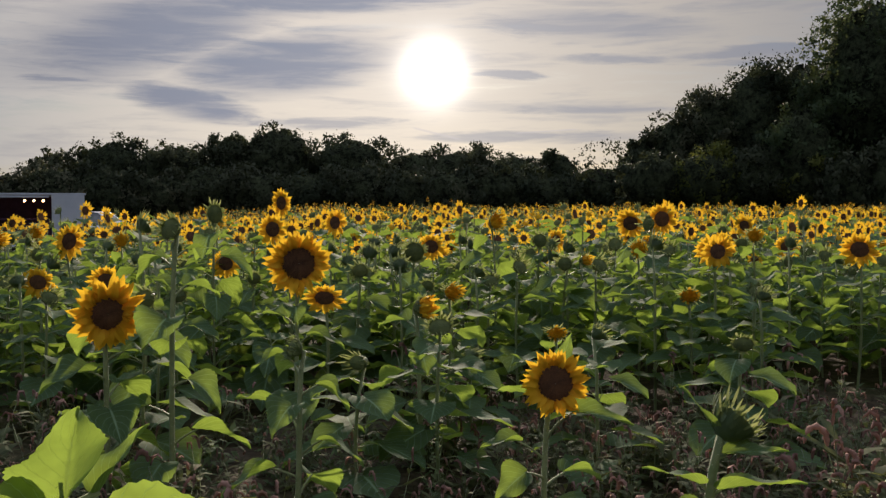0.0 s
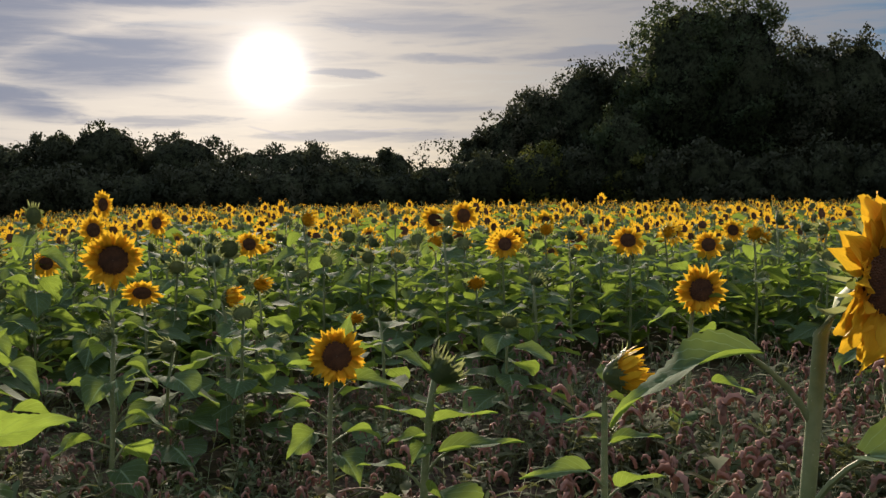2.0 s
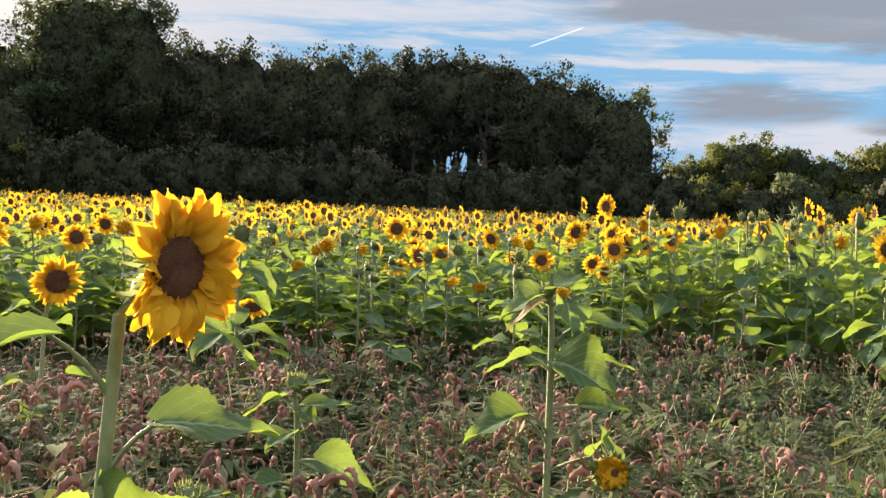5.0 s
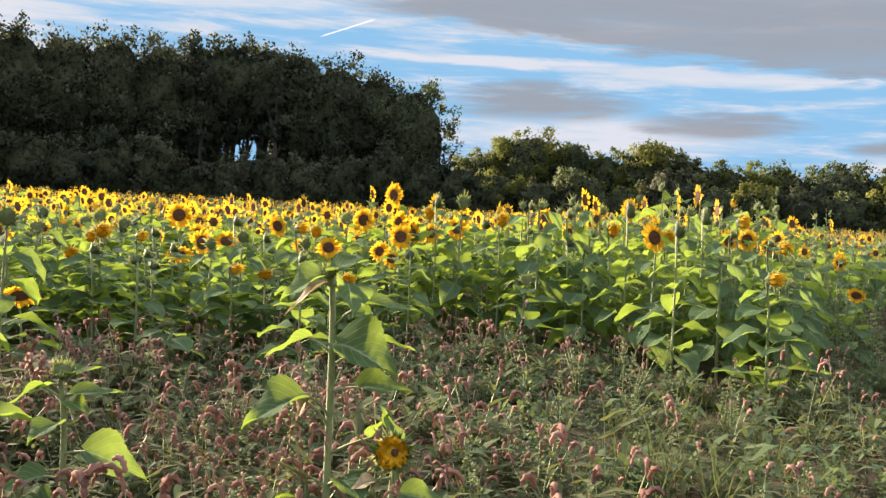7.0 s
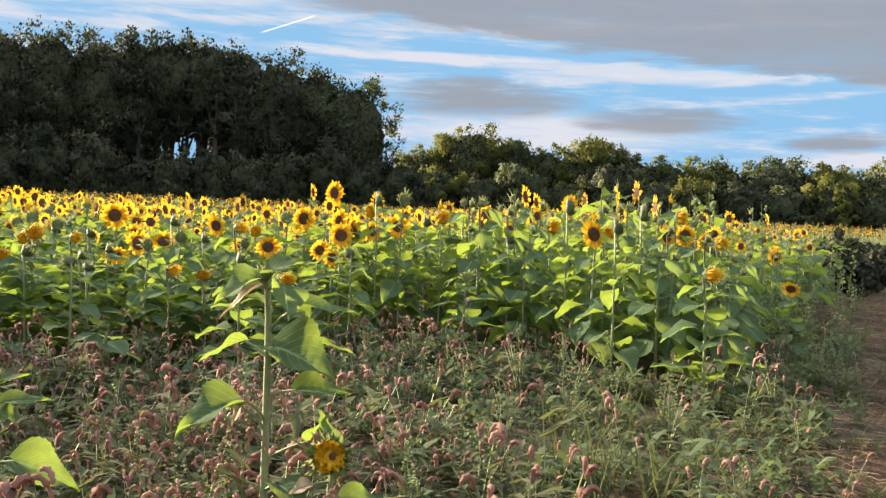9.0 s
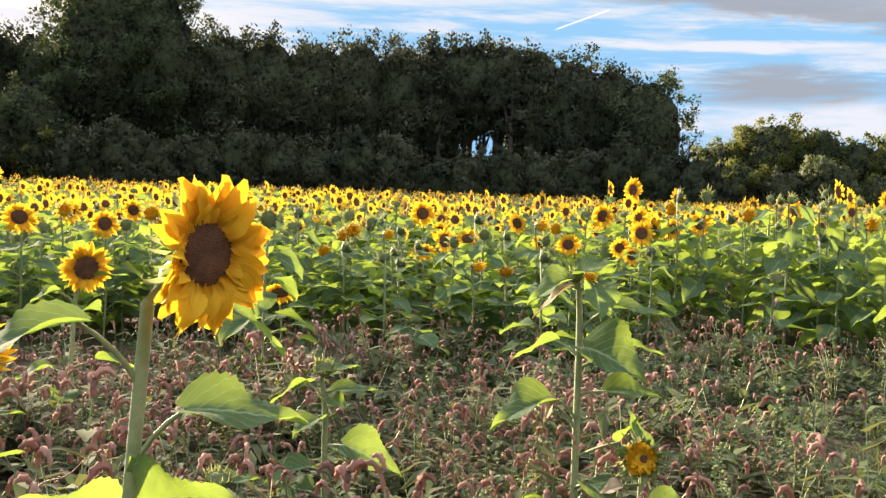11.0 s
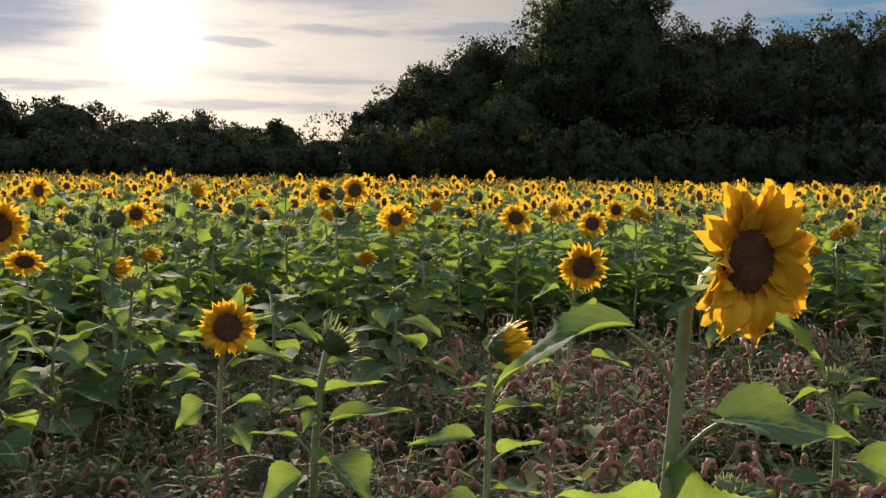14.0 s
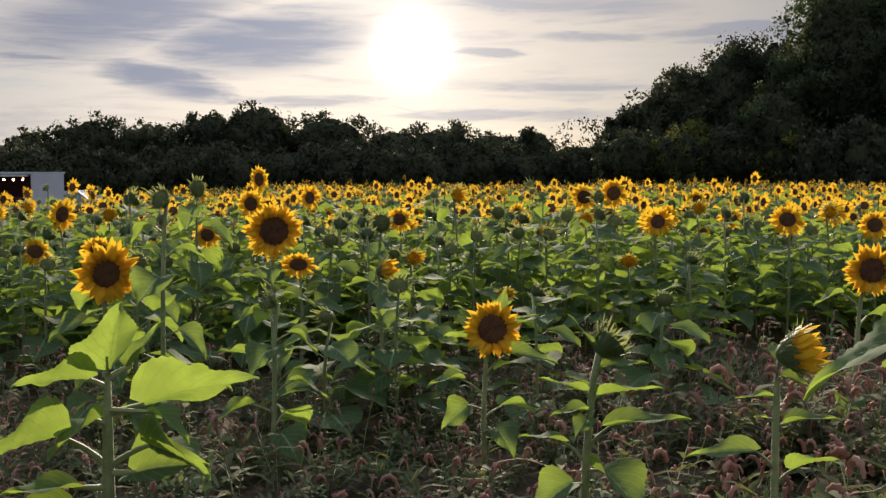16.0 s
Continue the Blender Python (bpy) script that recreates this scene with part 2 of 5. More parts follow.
LEAF = leafy("sunflower_leaf", (0.058, 0.104, 0.051), (0.115, 0.174, 0.085), (0.38, 0.53, 0.065), 0.41, 0.80, veins=True, spec=0.07)
LEAF_OLD = leafy("withered_leaf", (0.26, 0.20, 0.11), (0.40, 0.33, 0.22), (0.4, 0.3, 0.15), 0.3, 0.7)
PETAL = leafy("petal", (0.72, 0.40, 0.012), (0.86, 0.55, 0.022), (0.84, 0.53, 0.022), 0.43, 0.6, spec=0.15, ridges=True)
STEM = solid("stem", (0.15, 0.185, 0.07), (0.27, 0.30, 0.13), 60.0, 0.65, fuzz=0.2)
HAIR = leafy("plant_hair", (0.55, 0.55, 0.42), (0.7, 0.7, 0.55), (0.9, 0.9, 0.7), 0.5, 0.6)
SPINE = leafy("bud_bract", (0.07, 0.105, 0.035), (0.14, 0.185, 0.07), (0.46, 0.50, 0.18), 0.35, 0.7, spec=0.15)
BRACT = leafy("bract", (0.048, 0.080, 0.030), (0.105, 0.150, 0.055), (0.34, 0.40, 0.09), 0.28, 0.55)
DISC = solid("disc", (0.045, 0.022, 0.012), (0.15, 0.070, 0.030), 160.0, 0.85, bump=0.6, dist=0.003)
DISC_YOUNG = solid("young_disc", (0.05, 0.07, 0.02), (0.12, 0.14, 0.04), 150.0, 0.8, bump=0.6)
FLORET = solid("floret", (0.06, 0.026, 0.010), (0.20, 0.085, 0.025), 90.0, 0.8)
WEED = leafy("weed_leaf", (0.064, 0.100, 0.048), (0.135, 0.180, 0.085), (0.22, 0.28, 0.08), 0.3, 0.8, spec=0.1, spots=(0.10, 0.05, 0.03))
REDLEAF = leafy("reddish_weed_leaf", (0.066, 0.082, 0.040), (0.135, 0.150, 0.070), (0.26, 0.28, 0.08), 0.28, 0.85, spec=0.1, spots=(0.14, 0.07, 0.05))
SPIKE = leafy("weed_spike", (0.17, 0.088, 0.068), (0.45, 0.29, 0.225), (0.60, 0.39, 0.28), 0.30, 0.9, spots=(0.085, 0.045, 0.032), spec=0.1)
HEN = leafy("goosefoot", (0.11, 0.15, 0.065), (0.21, 0.26, 0.115), (0.35, 0.40, 0.10), 0.25, 0.8)
GRASS = leafy("grass", (0.055, 0.085, 0.028), (0.14, 0.15, 0.06), (0.20, 0.23, 0.07), 0.3, 0.8, spec=0.12)
BALE = solid("baled_straw", (0.075, 0.042, 0.022), (0.16, 0.095, 0.050), 25.0, 0.9, bump=0.8, dist=0.02)
STRAW = solid("straw", (0.20, 0.13, 0.070), (0.36, 0.26, 0.145), 30.0, 0.8)
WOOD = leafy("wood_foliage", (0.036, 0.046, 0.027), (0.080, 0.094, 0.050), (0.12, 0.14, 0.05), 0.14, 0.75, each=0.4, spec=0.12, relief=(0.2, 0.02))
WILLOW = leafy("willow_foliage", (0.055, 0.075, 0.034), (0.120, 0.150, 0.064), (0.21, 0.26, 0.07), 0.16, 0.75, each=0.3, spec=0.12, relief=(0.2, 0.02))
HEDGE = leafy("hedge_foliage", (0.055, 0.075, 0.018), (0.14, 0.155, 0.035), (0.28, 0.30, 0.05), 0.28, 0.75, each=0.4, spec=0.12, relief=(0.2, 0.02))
BARK = solid("bark", (0.035, 0.028, 0.022), (0.085, 0.070, 0.055), 8.0, 0.9, bump=0.8, dist=0.03)


def soil_material():
    m, k = material("soil")
    place = k.n.new("ShaderNodeTexCoord").outputs["Object"]
    a, b, c0 = k.noise(place, 14.0, 6.0, 0.65), k.noise(place, 1.3, 4.0), k.noise(place, 0.12, 3.0)
    c = k.mix(k.step(a, 0.3, 0.75), (0.035, 0.026, 0.018), (0.115, 0.085, 0.055))
    c = k.mix(k.step(b, 0.45, 0.7, 0.0, 0.6), c, (0.055, 0.060, 0.024))
    c = k.mix(k.step(c0, 0.4, 0.7, 0.0, 0.5), c, (0.075, 0.085, 0.030))
    bu = k.node("ShaderNodeBump", Strength=0.8, Distance=0.03, Height=a)
    p = k.node("ShaderNodeBsdfPrincipled", Base_Color=c, Roughness=0.95, Normal=bu.outputs[0])
    p.inputs["Specular IOR Level"].default_value = 0.1
    finish(k, p.outputs[0])
    return m


def track_material():
    m, k = material("trodden_earth")
    place = k.n.new("ShaderNodeTexCoord").outputs["Object"]
    a, b = k.noise(place, 22.0, 6.0, 0.7), k.noise(place, 1.6, 4.0)
    c0 = k.noise(place, 55.0, 3.0, 0.6, 1.5)
    c = k.mix(k.step(a, 0.3, 0.75), (0.055, 0.034, 0.018), (0.150, 0.096, 0.053))
    c = k.mix(k.step(b, 0.46, 0.60, 0.0, 0.85), c, (0.040, 0.031, 0.017))
    c = k.mix(k.step(k.math("ADD", c0, k.math("MULTIPLY", b, -0.25)), 0.36, 0.50, 0.0, 0.8), c, (0.22, 0.155, 0.090))
    bu = k.node("ShaderNodeBump", Strength=1.0, Distance=0.05, Height=k.math("ADD", a, c0))
    p = k.node("ShaderNodeBsdfPrincipled", Base_Color=c, Roughness=0.95, Normal=bu.outputs[0])
    p.inputs["Specular IOR Level"].default_value = 0.1
    finish(k, p.outputs[0])
    return m


def shaded_boughs():
    """Dense inside of a crown: leaf masses, the shade of their hollows painted near black."""
    m, k = material("shaded_boughs")
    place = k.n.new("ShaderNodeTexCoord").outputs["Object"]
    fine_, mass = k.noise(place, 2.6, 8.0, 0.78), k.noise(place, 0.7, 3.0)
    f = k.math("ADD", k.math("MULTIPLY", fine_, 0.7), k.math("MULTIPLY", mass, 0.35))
    # shade between the leaf masses is put into the colour
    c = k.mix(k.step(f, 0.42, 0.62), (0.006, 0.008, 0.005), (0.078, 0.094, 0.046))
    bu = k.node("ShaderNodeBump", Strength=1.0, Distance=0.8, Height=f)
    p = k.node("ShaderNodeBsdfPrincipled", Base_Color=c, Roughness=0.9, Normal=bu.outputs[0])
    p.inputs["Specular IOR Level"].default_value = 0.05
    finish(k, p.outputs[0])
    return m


BOUGH_SHADE = shaded_boughs()
SOIL, TRACK = soil_material(), track_material()

# ---- mesh tools: a shape is (points, quads, material numbers, uv) ----


def grid(P, mat=0):
    """A sheet from an n x m array of points."""
    n, m = P.shape[:2]
    i = np.arange(n * m).reshape(n, m)
    q = np.stack([i[:-1, :-1], i[:-1, 1:], i[1:, 1:], i[1:, :-1]], -1).reshape(-1, 4)
    v, u = np.meshgrid(np.linspace(0, 1, n), np.linspace(0, 1, m), indexing="ij")
    return [P.reshape(-1, 3).astype(float), q, np.full(len(q), mat), np.stack([u, v], -1).reshape(-1, 2)]


def joined(shapes):
    at, V, Q, M, U = 0, [], [], [], []
    for s in shapes:
        V.append(s[0]), Q.append(s[1] + at), M.append(s[2]), U.append(s[3])
        at += len(s[0])
    return [np.concatenate(V), np.concatenate(Q), np.concatenate(M), np.concatenate(U)]


def moved(s, m):
    a = np.array(m)
    return [s[0] @ a[:3, :3].T + a[:3, 3], s[1], s[2], s[3]]


def to_mesh(name, s, mats, smooth=True):
    me = bpy.data.meshes.new(name)
    V, Q, M, U = s
    me.vertices.add(len(V)), me.loops.add(len(Q) * 4), me.polygons.add(len(Q))
    me.vertices.foreach_set("co", V.astype(np.float32).ravel())
    me.loops.foreach_set("vertex_index", Q.astype(np.int32).ravel())
    me.polygons.foreach_set("loop_start", np.arange(0, len(Q) * 4, 4, dtype=np.int32))
    me.polygons.foreach_set("material_index", M.astype(np.int32))
    me.polygons.foreach_set("use_smooth", np.full(len(Q), smooth))
    uv = me.uv_layers.new(name="UVMap")
    uv.data.foreach_set("uv", U[Q.ravel()].astype(np.float32).ravel())
    for m in mats:
        me.materials.append(m)
    me.update(calc_edges=True)
    return me


def part(name, mesh, parent=None, label="", m=None):
    ob = new(name, mesh)
    if parent is not None:
        ob.parent = parent
    if m is not None:
        ob.matrix_basis = m
    if label:
        tagged(ob, label)
    return ob


def frame_along(t):
    t = np.asarray(t, float)
    t = t / np.linalg.norm(t)
    a = np.cross(t, (0, 0, 1.0) if abs(t[2]) < 0.9 else (1.0, 0, 0))
    a /= np.linalg.norm(a)
    return a, np.cross(t, a), t


def tube(line, radii, sides=6, mat=0, cap=False):
    """A tube along a line of points."""
    line, radii = np.asarray(line, float), np.asarray(radii, float)
    tan = np.gradient(line, axis=0)
    ang = np.linspace(0, 2 * np.pi, sides + 1)
    rows = []
    for p0, t, r in zip(line, tan, radii):
        a, b, _ = frame_along(t)
        rows.append(p0 + r * (np.cos(ang)[:, None] * a + np.sin(ang)[:, None] * b))
    if cap:
        rows.append(np.repeat(line[-1][None], sides + 1, 0))
    return grid(np.array(rows), mat)


def blade(length, width, pitch, droop, n=8, m=4, fold=0.35, teeth=0.0, heart=0.35, wave=0.0, mat=0, twist=0.0):
    """A heart-shaped leaf from the origin along +y: it starts at a pitch (degrees) and bends down by droop."""
    v = np.linspace(0, 1, n + 1)
    k0 = heart / (1 - heart) * 0.85
    taper = 1.05 if n < 12 else 1.5     # close by the leaf runs out in a long tip
    w_ = v ** k0 * (1 - v) ** taper
    w_ /= w_.max()
    w_[0], w_[-1] = (0.30 if n < 12 else 0.16), 0.02
    if teeth:
        w_[1:-1] *= 1 + teeth * np.where(np.arange(1, n) % 2, 1, -1) * (0.6 + 0.5 * np.sin(np.arange(1, n) * 2.3))
    ang = np.radians(pitch - droop * v)
    y = np.concatenate([[0], np.cumsum(np.cos(ang[:-1]))]) * length / n
    z = np.concatenate([[0], np.cumsum(np.sin(ang[:-1]))]) * length / n
    u = np.linspace(-1, 1, m + 1)
    X = w_[:, None] * width / 2 * u[None]
    lift = np.abs(X) * fold + wave * width * np.sin(v * 9.0)[:, None] * u[None] ** 2
    if n > 12:     # the blade swells between its side veins
        lift = lift + 0.016 * length * np.abs(np.sin(np.pi * (7 * v[:, None] - 2.75 * np.abs(u)[None]))) * (1 - u ** 2)[None] * np.sin(np.pi * v)[:, None]
    back = -(0.16 if n < 12 else 0.11) * length * np.exp(-v * 9)[:, None] * np.abs(u)[None]
    Y = y[:, None] - np.sin(ang)[:, None] * lift + back
    Z = z[:, None] + np.cos(ang)[:, None] * lift
    X = X * np.cos(twist * v)[:, None]
    return grid(np.stack([X, Y, Z], -1), mat)


def leaf_shape(pet, rise, length, pitch, droop, width=0.8, n=8, m=4, sides=5, teeth=0.05, fold=0.3, wave=0.05, thick=0.004):
    """A leaf on its stalk, from the origin along +y. Materials: 0 leaf, 1 stalk."""
    out_ = []
    a = np.linspace(0, 1, 5 if sides > 3 else 3)
    ang = np.radians(rise) * (1 - (0.55 if rise < 75 else 0.8) * a)
    line = np.stack([0 * a, np.concatenate([[0], np.cumsum(np.cos(ang[:-1]))]) * pet / (len(a) - 1),
                     np.concatenate([[0], np.cumsum(np.sin(ang[:-1]))]) * pet / (len(a) - 1)], -1)
    if sides:
        out_.append(tube(line, np.linspace(thick, thick * 0.6, len(a)), sides, 1))
    b = blade(length, length * width, pitch, droop, n, m, fold, teeth, wave=wave)
    out_.append([b[0] + line[-1], *b[1:]])
    return joined(out_)


def petal_shape(length, width, lift=12, curl=25, n=4, m=2, mat=0):
    v = np.linspace(0, 1, n + 1)
    w_ = np.maximum(np.sin(np.clip(v * 0.86 + 0.14, 0, 1) * np.pi), 0) ** 0.7
    if n > 6:     # a long fine tip
        w_ = np.sin((v * 0.8 + 0.2) * np.pi).clip(0) ** 0.7 * (1 - v ** 3) ** 0.5
    w_[-1] = 0.06
    ang = np.radians(lift - curl * v)
    y = np.concatenate([[0], np.cumsum(np.cos(ang[:-1]))]) * length / n
    z = np.concatenate([[0], np.cumsum(np.sin(ang[:-1]))]) * length / n
    u = np.linspace(-1, 1, m + 1)
    X = w_[:, None] * width / 2 * u[None]
    Z = z[:, None] + np.abs(u)[None] * width * 0.18 * w_[:, None]
    if n > 6:     # soft ruffles and a slight twist
        Z = Z + width * 0.10 * np.sin(v * 7.0 + lift)[:, None] * u[None] + 0.05 * width * np.sin(v * 15.0 + curl)[:, None] * np.abs(u)[None]
    return grid(np.stack([X, y[:, None] + 0 * X, Z], -1), mat)


def dome(r, h, rings=3, sides=10, mat=0, hollow=0.0):
    """A shallow dome round +z: height h at the middle, with a dimple if hollow."""
    a = np.linspace(0, 2 * np.pi, sides + 1)
    rows = []
    for k_ in np.linspace(1, 0.02, rings + 1):
        hh = h * (1 - k_ ** 2) - hollow * np.exp(-(k_ * 2.6) ** 2)
        rows.append(np.stack([r * k_ * np.cos(a), r * k_ * np.sin(a), 0 * a + hh], -1))
    return grid(np.array(rows), mat)


def turned(s, ang=0, tilt=0, at=(0, 0, 0), scale=1.0):
    """Turn about z by ang, after tilting about x by tilt (degrees)."""
    m = Matrix.Translation(at) @ Matrix.Rotation(radians(ang), 4, "Z") @ Matrix.Rotation(radians(tilt), 4, "X") @ Matrix.Scale(scale, 4)
    return moved(s, m)

# ---- sunflowers ----
MATS = [LEAF, STEM, PETAL, DISC, BRACT, DISC_YOUNG, LEAF_OLD, FLORET, SPINE]
L_, S_, P_, D_, B_, Y_, O_, F_, N_ = range(9)


def lean(s):
    """The mesh data of a shape with only the materials that it uses."""
    used, idx = np.unique(s[2], return_inverse=True)
    return [s[0], s[1], idx, s[3]], [MATS[i] for i in used]


def mesh_of(name, s):
    s, mats = lean(s)
    return to_mesh(name, s, mats)


def direction(theta, va):
    """Level direction: 0 right, 90 away, 180 left, 270 towards one who looks along azimuth va."""
    a = radians(va - 90 + theta)
    return Vector((-math.sin(a), math.cos(a), 0))


def ring(shape_fn, count, radius, z, seed, tilt=(0, 0), jitter=8.0, size=(0.85, 1.15)):
    """Copies of a petal or bract round +z, as (shape, matrix) pairs."""
    r = random.Random(seed)
    out_ = []
    for i in range(count):
        a = 360 * i / count + r.uniform(-jitter, jitter)
        m = (Matrix.Rotation(radians(a), 4, "Z") @ Matrix.Translation((0, radius, z)) @ Matrix.Rotation(radians(r.uniform(*tilt)), 4, "X")
             @ Matrix.Rotation(radians(r.uniform(-14, 14)), 4, "Y") @ Matrix.Scale(r.uniform(*size), 4))
        out_.append((shape_fn, m))
    return out_


def head_parts(kind, D, seed, detail):
    """The pieces of a flower head round +z: (name, shape, matrix) with the receptacle first. detail 3 near, 2 middle, 1 far, 0 farthest."""
    r = random.Random(seed)
    sides = (4, 6, 10, 16)[detail]
    out_ = []
    if kind == "open":
        rd = D * (0.212 if seed == 42 else r.uniform(0.225, 0.265))
        pl = D / 2 - rd * 0.86
        back = dome(rd * 1.04, -rd * (0.95 if detail == 3 else 0.6), (1, 1, 2, 4)[detail], sides, B_)
        out_.append(("flower_head", back, None))
        out_.append(("disc", dome(rd, rd * 0.16, (1, 1, 2, 5)[detail], sides, D_, 0.05 * rd), Matrix.Translation((0, 0, 0.004))))
        count = (7, 14, 22, 38)[detail]
        n, m = ((1, 1), (2, 1), (3, 2), (7, 4))[detail]
        wide = 1.45 if seed == 42 else (1.7, 1.3, 1.05, 1.1)[detail]
        pet = petal_shape(pl * 1.08, pl * 0.42 * wide, 14, 26, n, m, P_)
        pet2 = petal_shape(pl * 0.98, pl * 0.38 * wide, 4, -22, n, m, P_)
        pet3 = petal_shape(pl * 1.12, pl * 0.46 * wide, 26, 60, n, m, P_)
        for i, (s, mm) in enumerate(ring(pet, count, rd * 0.88, 0.0, seed, (-14, 24), 9, (0.75, 1.15))):
            if seed == 42 and 62 < 360 * i / count < 128:     # a few petals fold in over the disc
                mm = mm @ Matrix.Rotation(radians(r.uniform(14, 42)), 4, "X") @ Matrix.Scale(r.uniform(0.6, 0.8), 4)
            out_.append(("petal", pet3 if detail >= 2 and i % 3 == 0 else s, mm))
        if detail >= 2:
            for i, (s, mm) in enumerate(ring(pet2, count - 4, rd * 0.84, -0.006, seed + 1, (-24, 14), 11, (0.7, 1.15))):
                if seed == 42 and 58 < 360 * i / (count - 4) < 122:
                    continue
                out_.append(("petal", s, mm))
            br = petal_shape(rd * 0.85, rd * 0.34, -5, -50, 2 if detail < 3 else 5, 2, B_)
            for s, mm in ring(br, 14, rd * 0.7, -rd * 0.28, seed + 2, (-30, 10), 10):
                out_.append(("bract", s, mm))
        if seed == 42:     # long curled bracts behind the petals
            for s, mm in ring(petal_shape(rd * 1.5, rd * 0.17, 20, 170, 8, 2, N_), 22, rd * 0.98, -rd * 0.30, seed + 3, (-50, 30), 14, (0.6, 1.3)):
                out_.append(("bract", s, mm))
        if detail == 3:
            bits = []
            fl = dome(rd * 0.030, rd * 0.06, 1, 4, F_)
            for i in range(420):
                q = math.sqrt((i + 0.5) / 420)
                a = i * 2.39996
                hh = rd * 0.16 * (1 - q * q) - 0.05 * rd * math.exp(-(q * 2.6) ** 2) + 0.004
                bits.append(turned(fl, math.degrees(a), r.uniform(-20, 20), (rd * q * math.cos(a), rd * q * math.sin(a), hh), r.uniform(0.6, 1.2) * (0.7 + 0.6 * q)))
            out_.append(("floret_field", joined(bits), None))
    else:
        rd = D * 0.36
        out_.append(("flower_head", dome(rd, -rd * 1.05, (1, 1, 3, 5)[detail], sides, B_), None))
        n, m = ((1, 1), (1, 1), (3, 2), (4, 2))[detail]
        fat = 2 if detail < 2 else 1
        out_.append(("disc", dome(rd * 0.92, rd * 0.32, (1, 1, 2, 4)[detail], sides, Y_ if kind == "bud" else P_), None))
        if seed == 46:     # the dark middle just shows
            out_.append(("disc", dome(rd * 0.26, rd * 0.12, 2, 12, D_), Matrix.Translation((rd * 0.15, 0, rd * 0.30))))
            for q, lift in ((0.30, 40), (0.5, 60), (0.72, 75)):
                for s, mm in ring(petal_shape(D * 0.22, D * 0.10, lift, 45, 4, 2, P_), 17, rd * q, rd * 0.2, seed + int(lift), (-25, 25), 16, (0.6, 1.25)):
                    out_.append(("petal", s, mm))
            for s, mm in ring(petal_shape(D * 0.40, D * 0.06, 88, 60, 4, 2, N_), 24, rd * 1.0, -rd * 0.1, seed + 8, (-14, 22), 9, (0.7, 1.3)):
                out_.append(("bract", s, mm))
        if kind == "half":
            for lift, size, count, q in ((84, 0.26, (0, 0, 0, 24), 0.88), (92, 0.22, (0, 0, 0, 20), 0.68)) if seed == 46 else ((66, 0.46, (4, 6, 20, 24), 0.9), (82, 0.40, (0, 3, 16, 20), 0.62), (86, 0.30, (0, 0, 9, 14), 0.35)):
                pet = petal_shape(D * size, D * 0.12 * fat, lift, -18, n, m, P_)
                for s, mm in ring(pet, count[detail], rd * q, 0, seed + int(lift), (-16, 16), 12, (0.8, 1.15)):
                    out_.append(("petal", s, mm))
        # narrow pale bracts stand round the rim, broader dark ones clasp the cup
        br = petal_shape(D * (0.38 if detail < 3 else 0.30), D * (0.055 * fat if detail < 3 else 0.038), 66 if kind == "bud" else 48, -10 if kind == "bud" else 40, n, m, N_)
        for s, mm in ring(br, (5, 8, 20, 34)[detail], rd * 0.94, -rd * 0.05, seed + 4, (-34, 24), 8, (0.6, 1.3)):
            out_.append(("bract", s, mm))
        if detail >= 2:
            br2 = petal_shape(D * 0.30, D * 0.085, 70, 10, 3, 2, B_)
            for z, q in ((-0.35, 0.90), (-0.65, 0.72)):
                for s, mm in ring(br2, 15, rd * q, rd * z, seed + 5 + int(z * 10), (-14, 10), 10, (0.7, 1.2)):
                    out_.append(("bract", s, mm))
            br3 = petal_shape(D * 0.34, D * 0.06, 62, -40, 3, 2, N_)
            for s, mm in ring(br3, 9 if detail < 3 else 22, rd * 0.90, -rd * 0.35, seed + 9, (-45, 20), 16, (0.6, 1.2)):
                out_.append(("bract", s, mm))
    return out_


def stem_line(base, neck, normal, n=9, via=None, sway=None):
    """From the ground up to the back of the head, bending over at the top."""
    base, neck, normal = Vector(base), Vector(neck), Vector(normal)
    side = sway or Vector((0, 0, 0))
    pts = []
    straight = neck - normal * 0.045
    if via:     # straight up to a known point, then over into the head
        via = Vector(via)
        up = [base.lerp(via, i / (n - 3)) for i in range(n - 2)]
        return np.array([tuple(p) for p in (*up, via.lerp(straight, 0.45) + Vector((0, 0, 0.012)), straight, neck)])
    for i in range(n):
        t = i / (n - 1)
        p0 = base.lerp(Vector((straight.x * 0.5 + base.x * 0.5, straight.y * 0.5 + base.y * 0.5, straight.z - 0.03)), t)
        p1 = straight
        k_ = max(0.0, (t - 0.75) / 0.25) ** 2
        pts.append(p0.lerp(p1, k_) + side * math.sin(t * math.pi))
    pts.append(neck)
    return np.array([tuple(p) for p in pts])


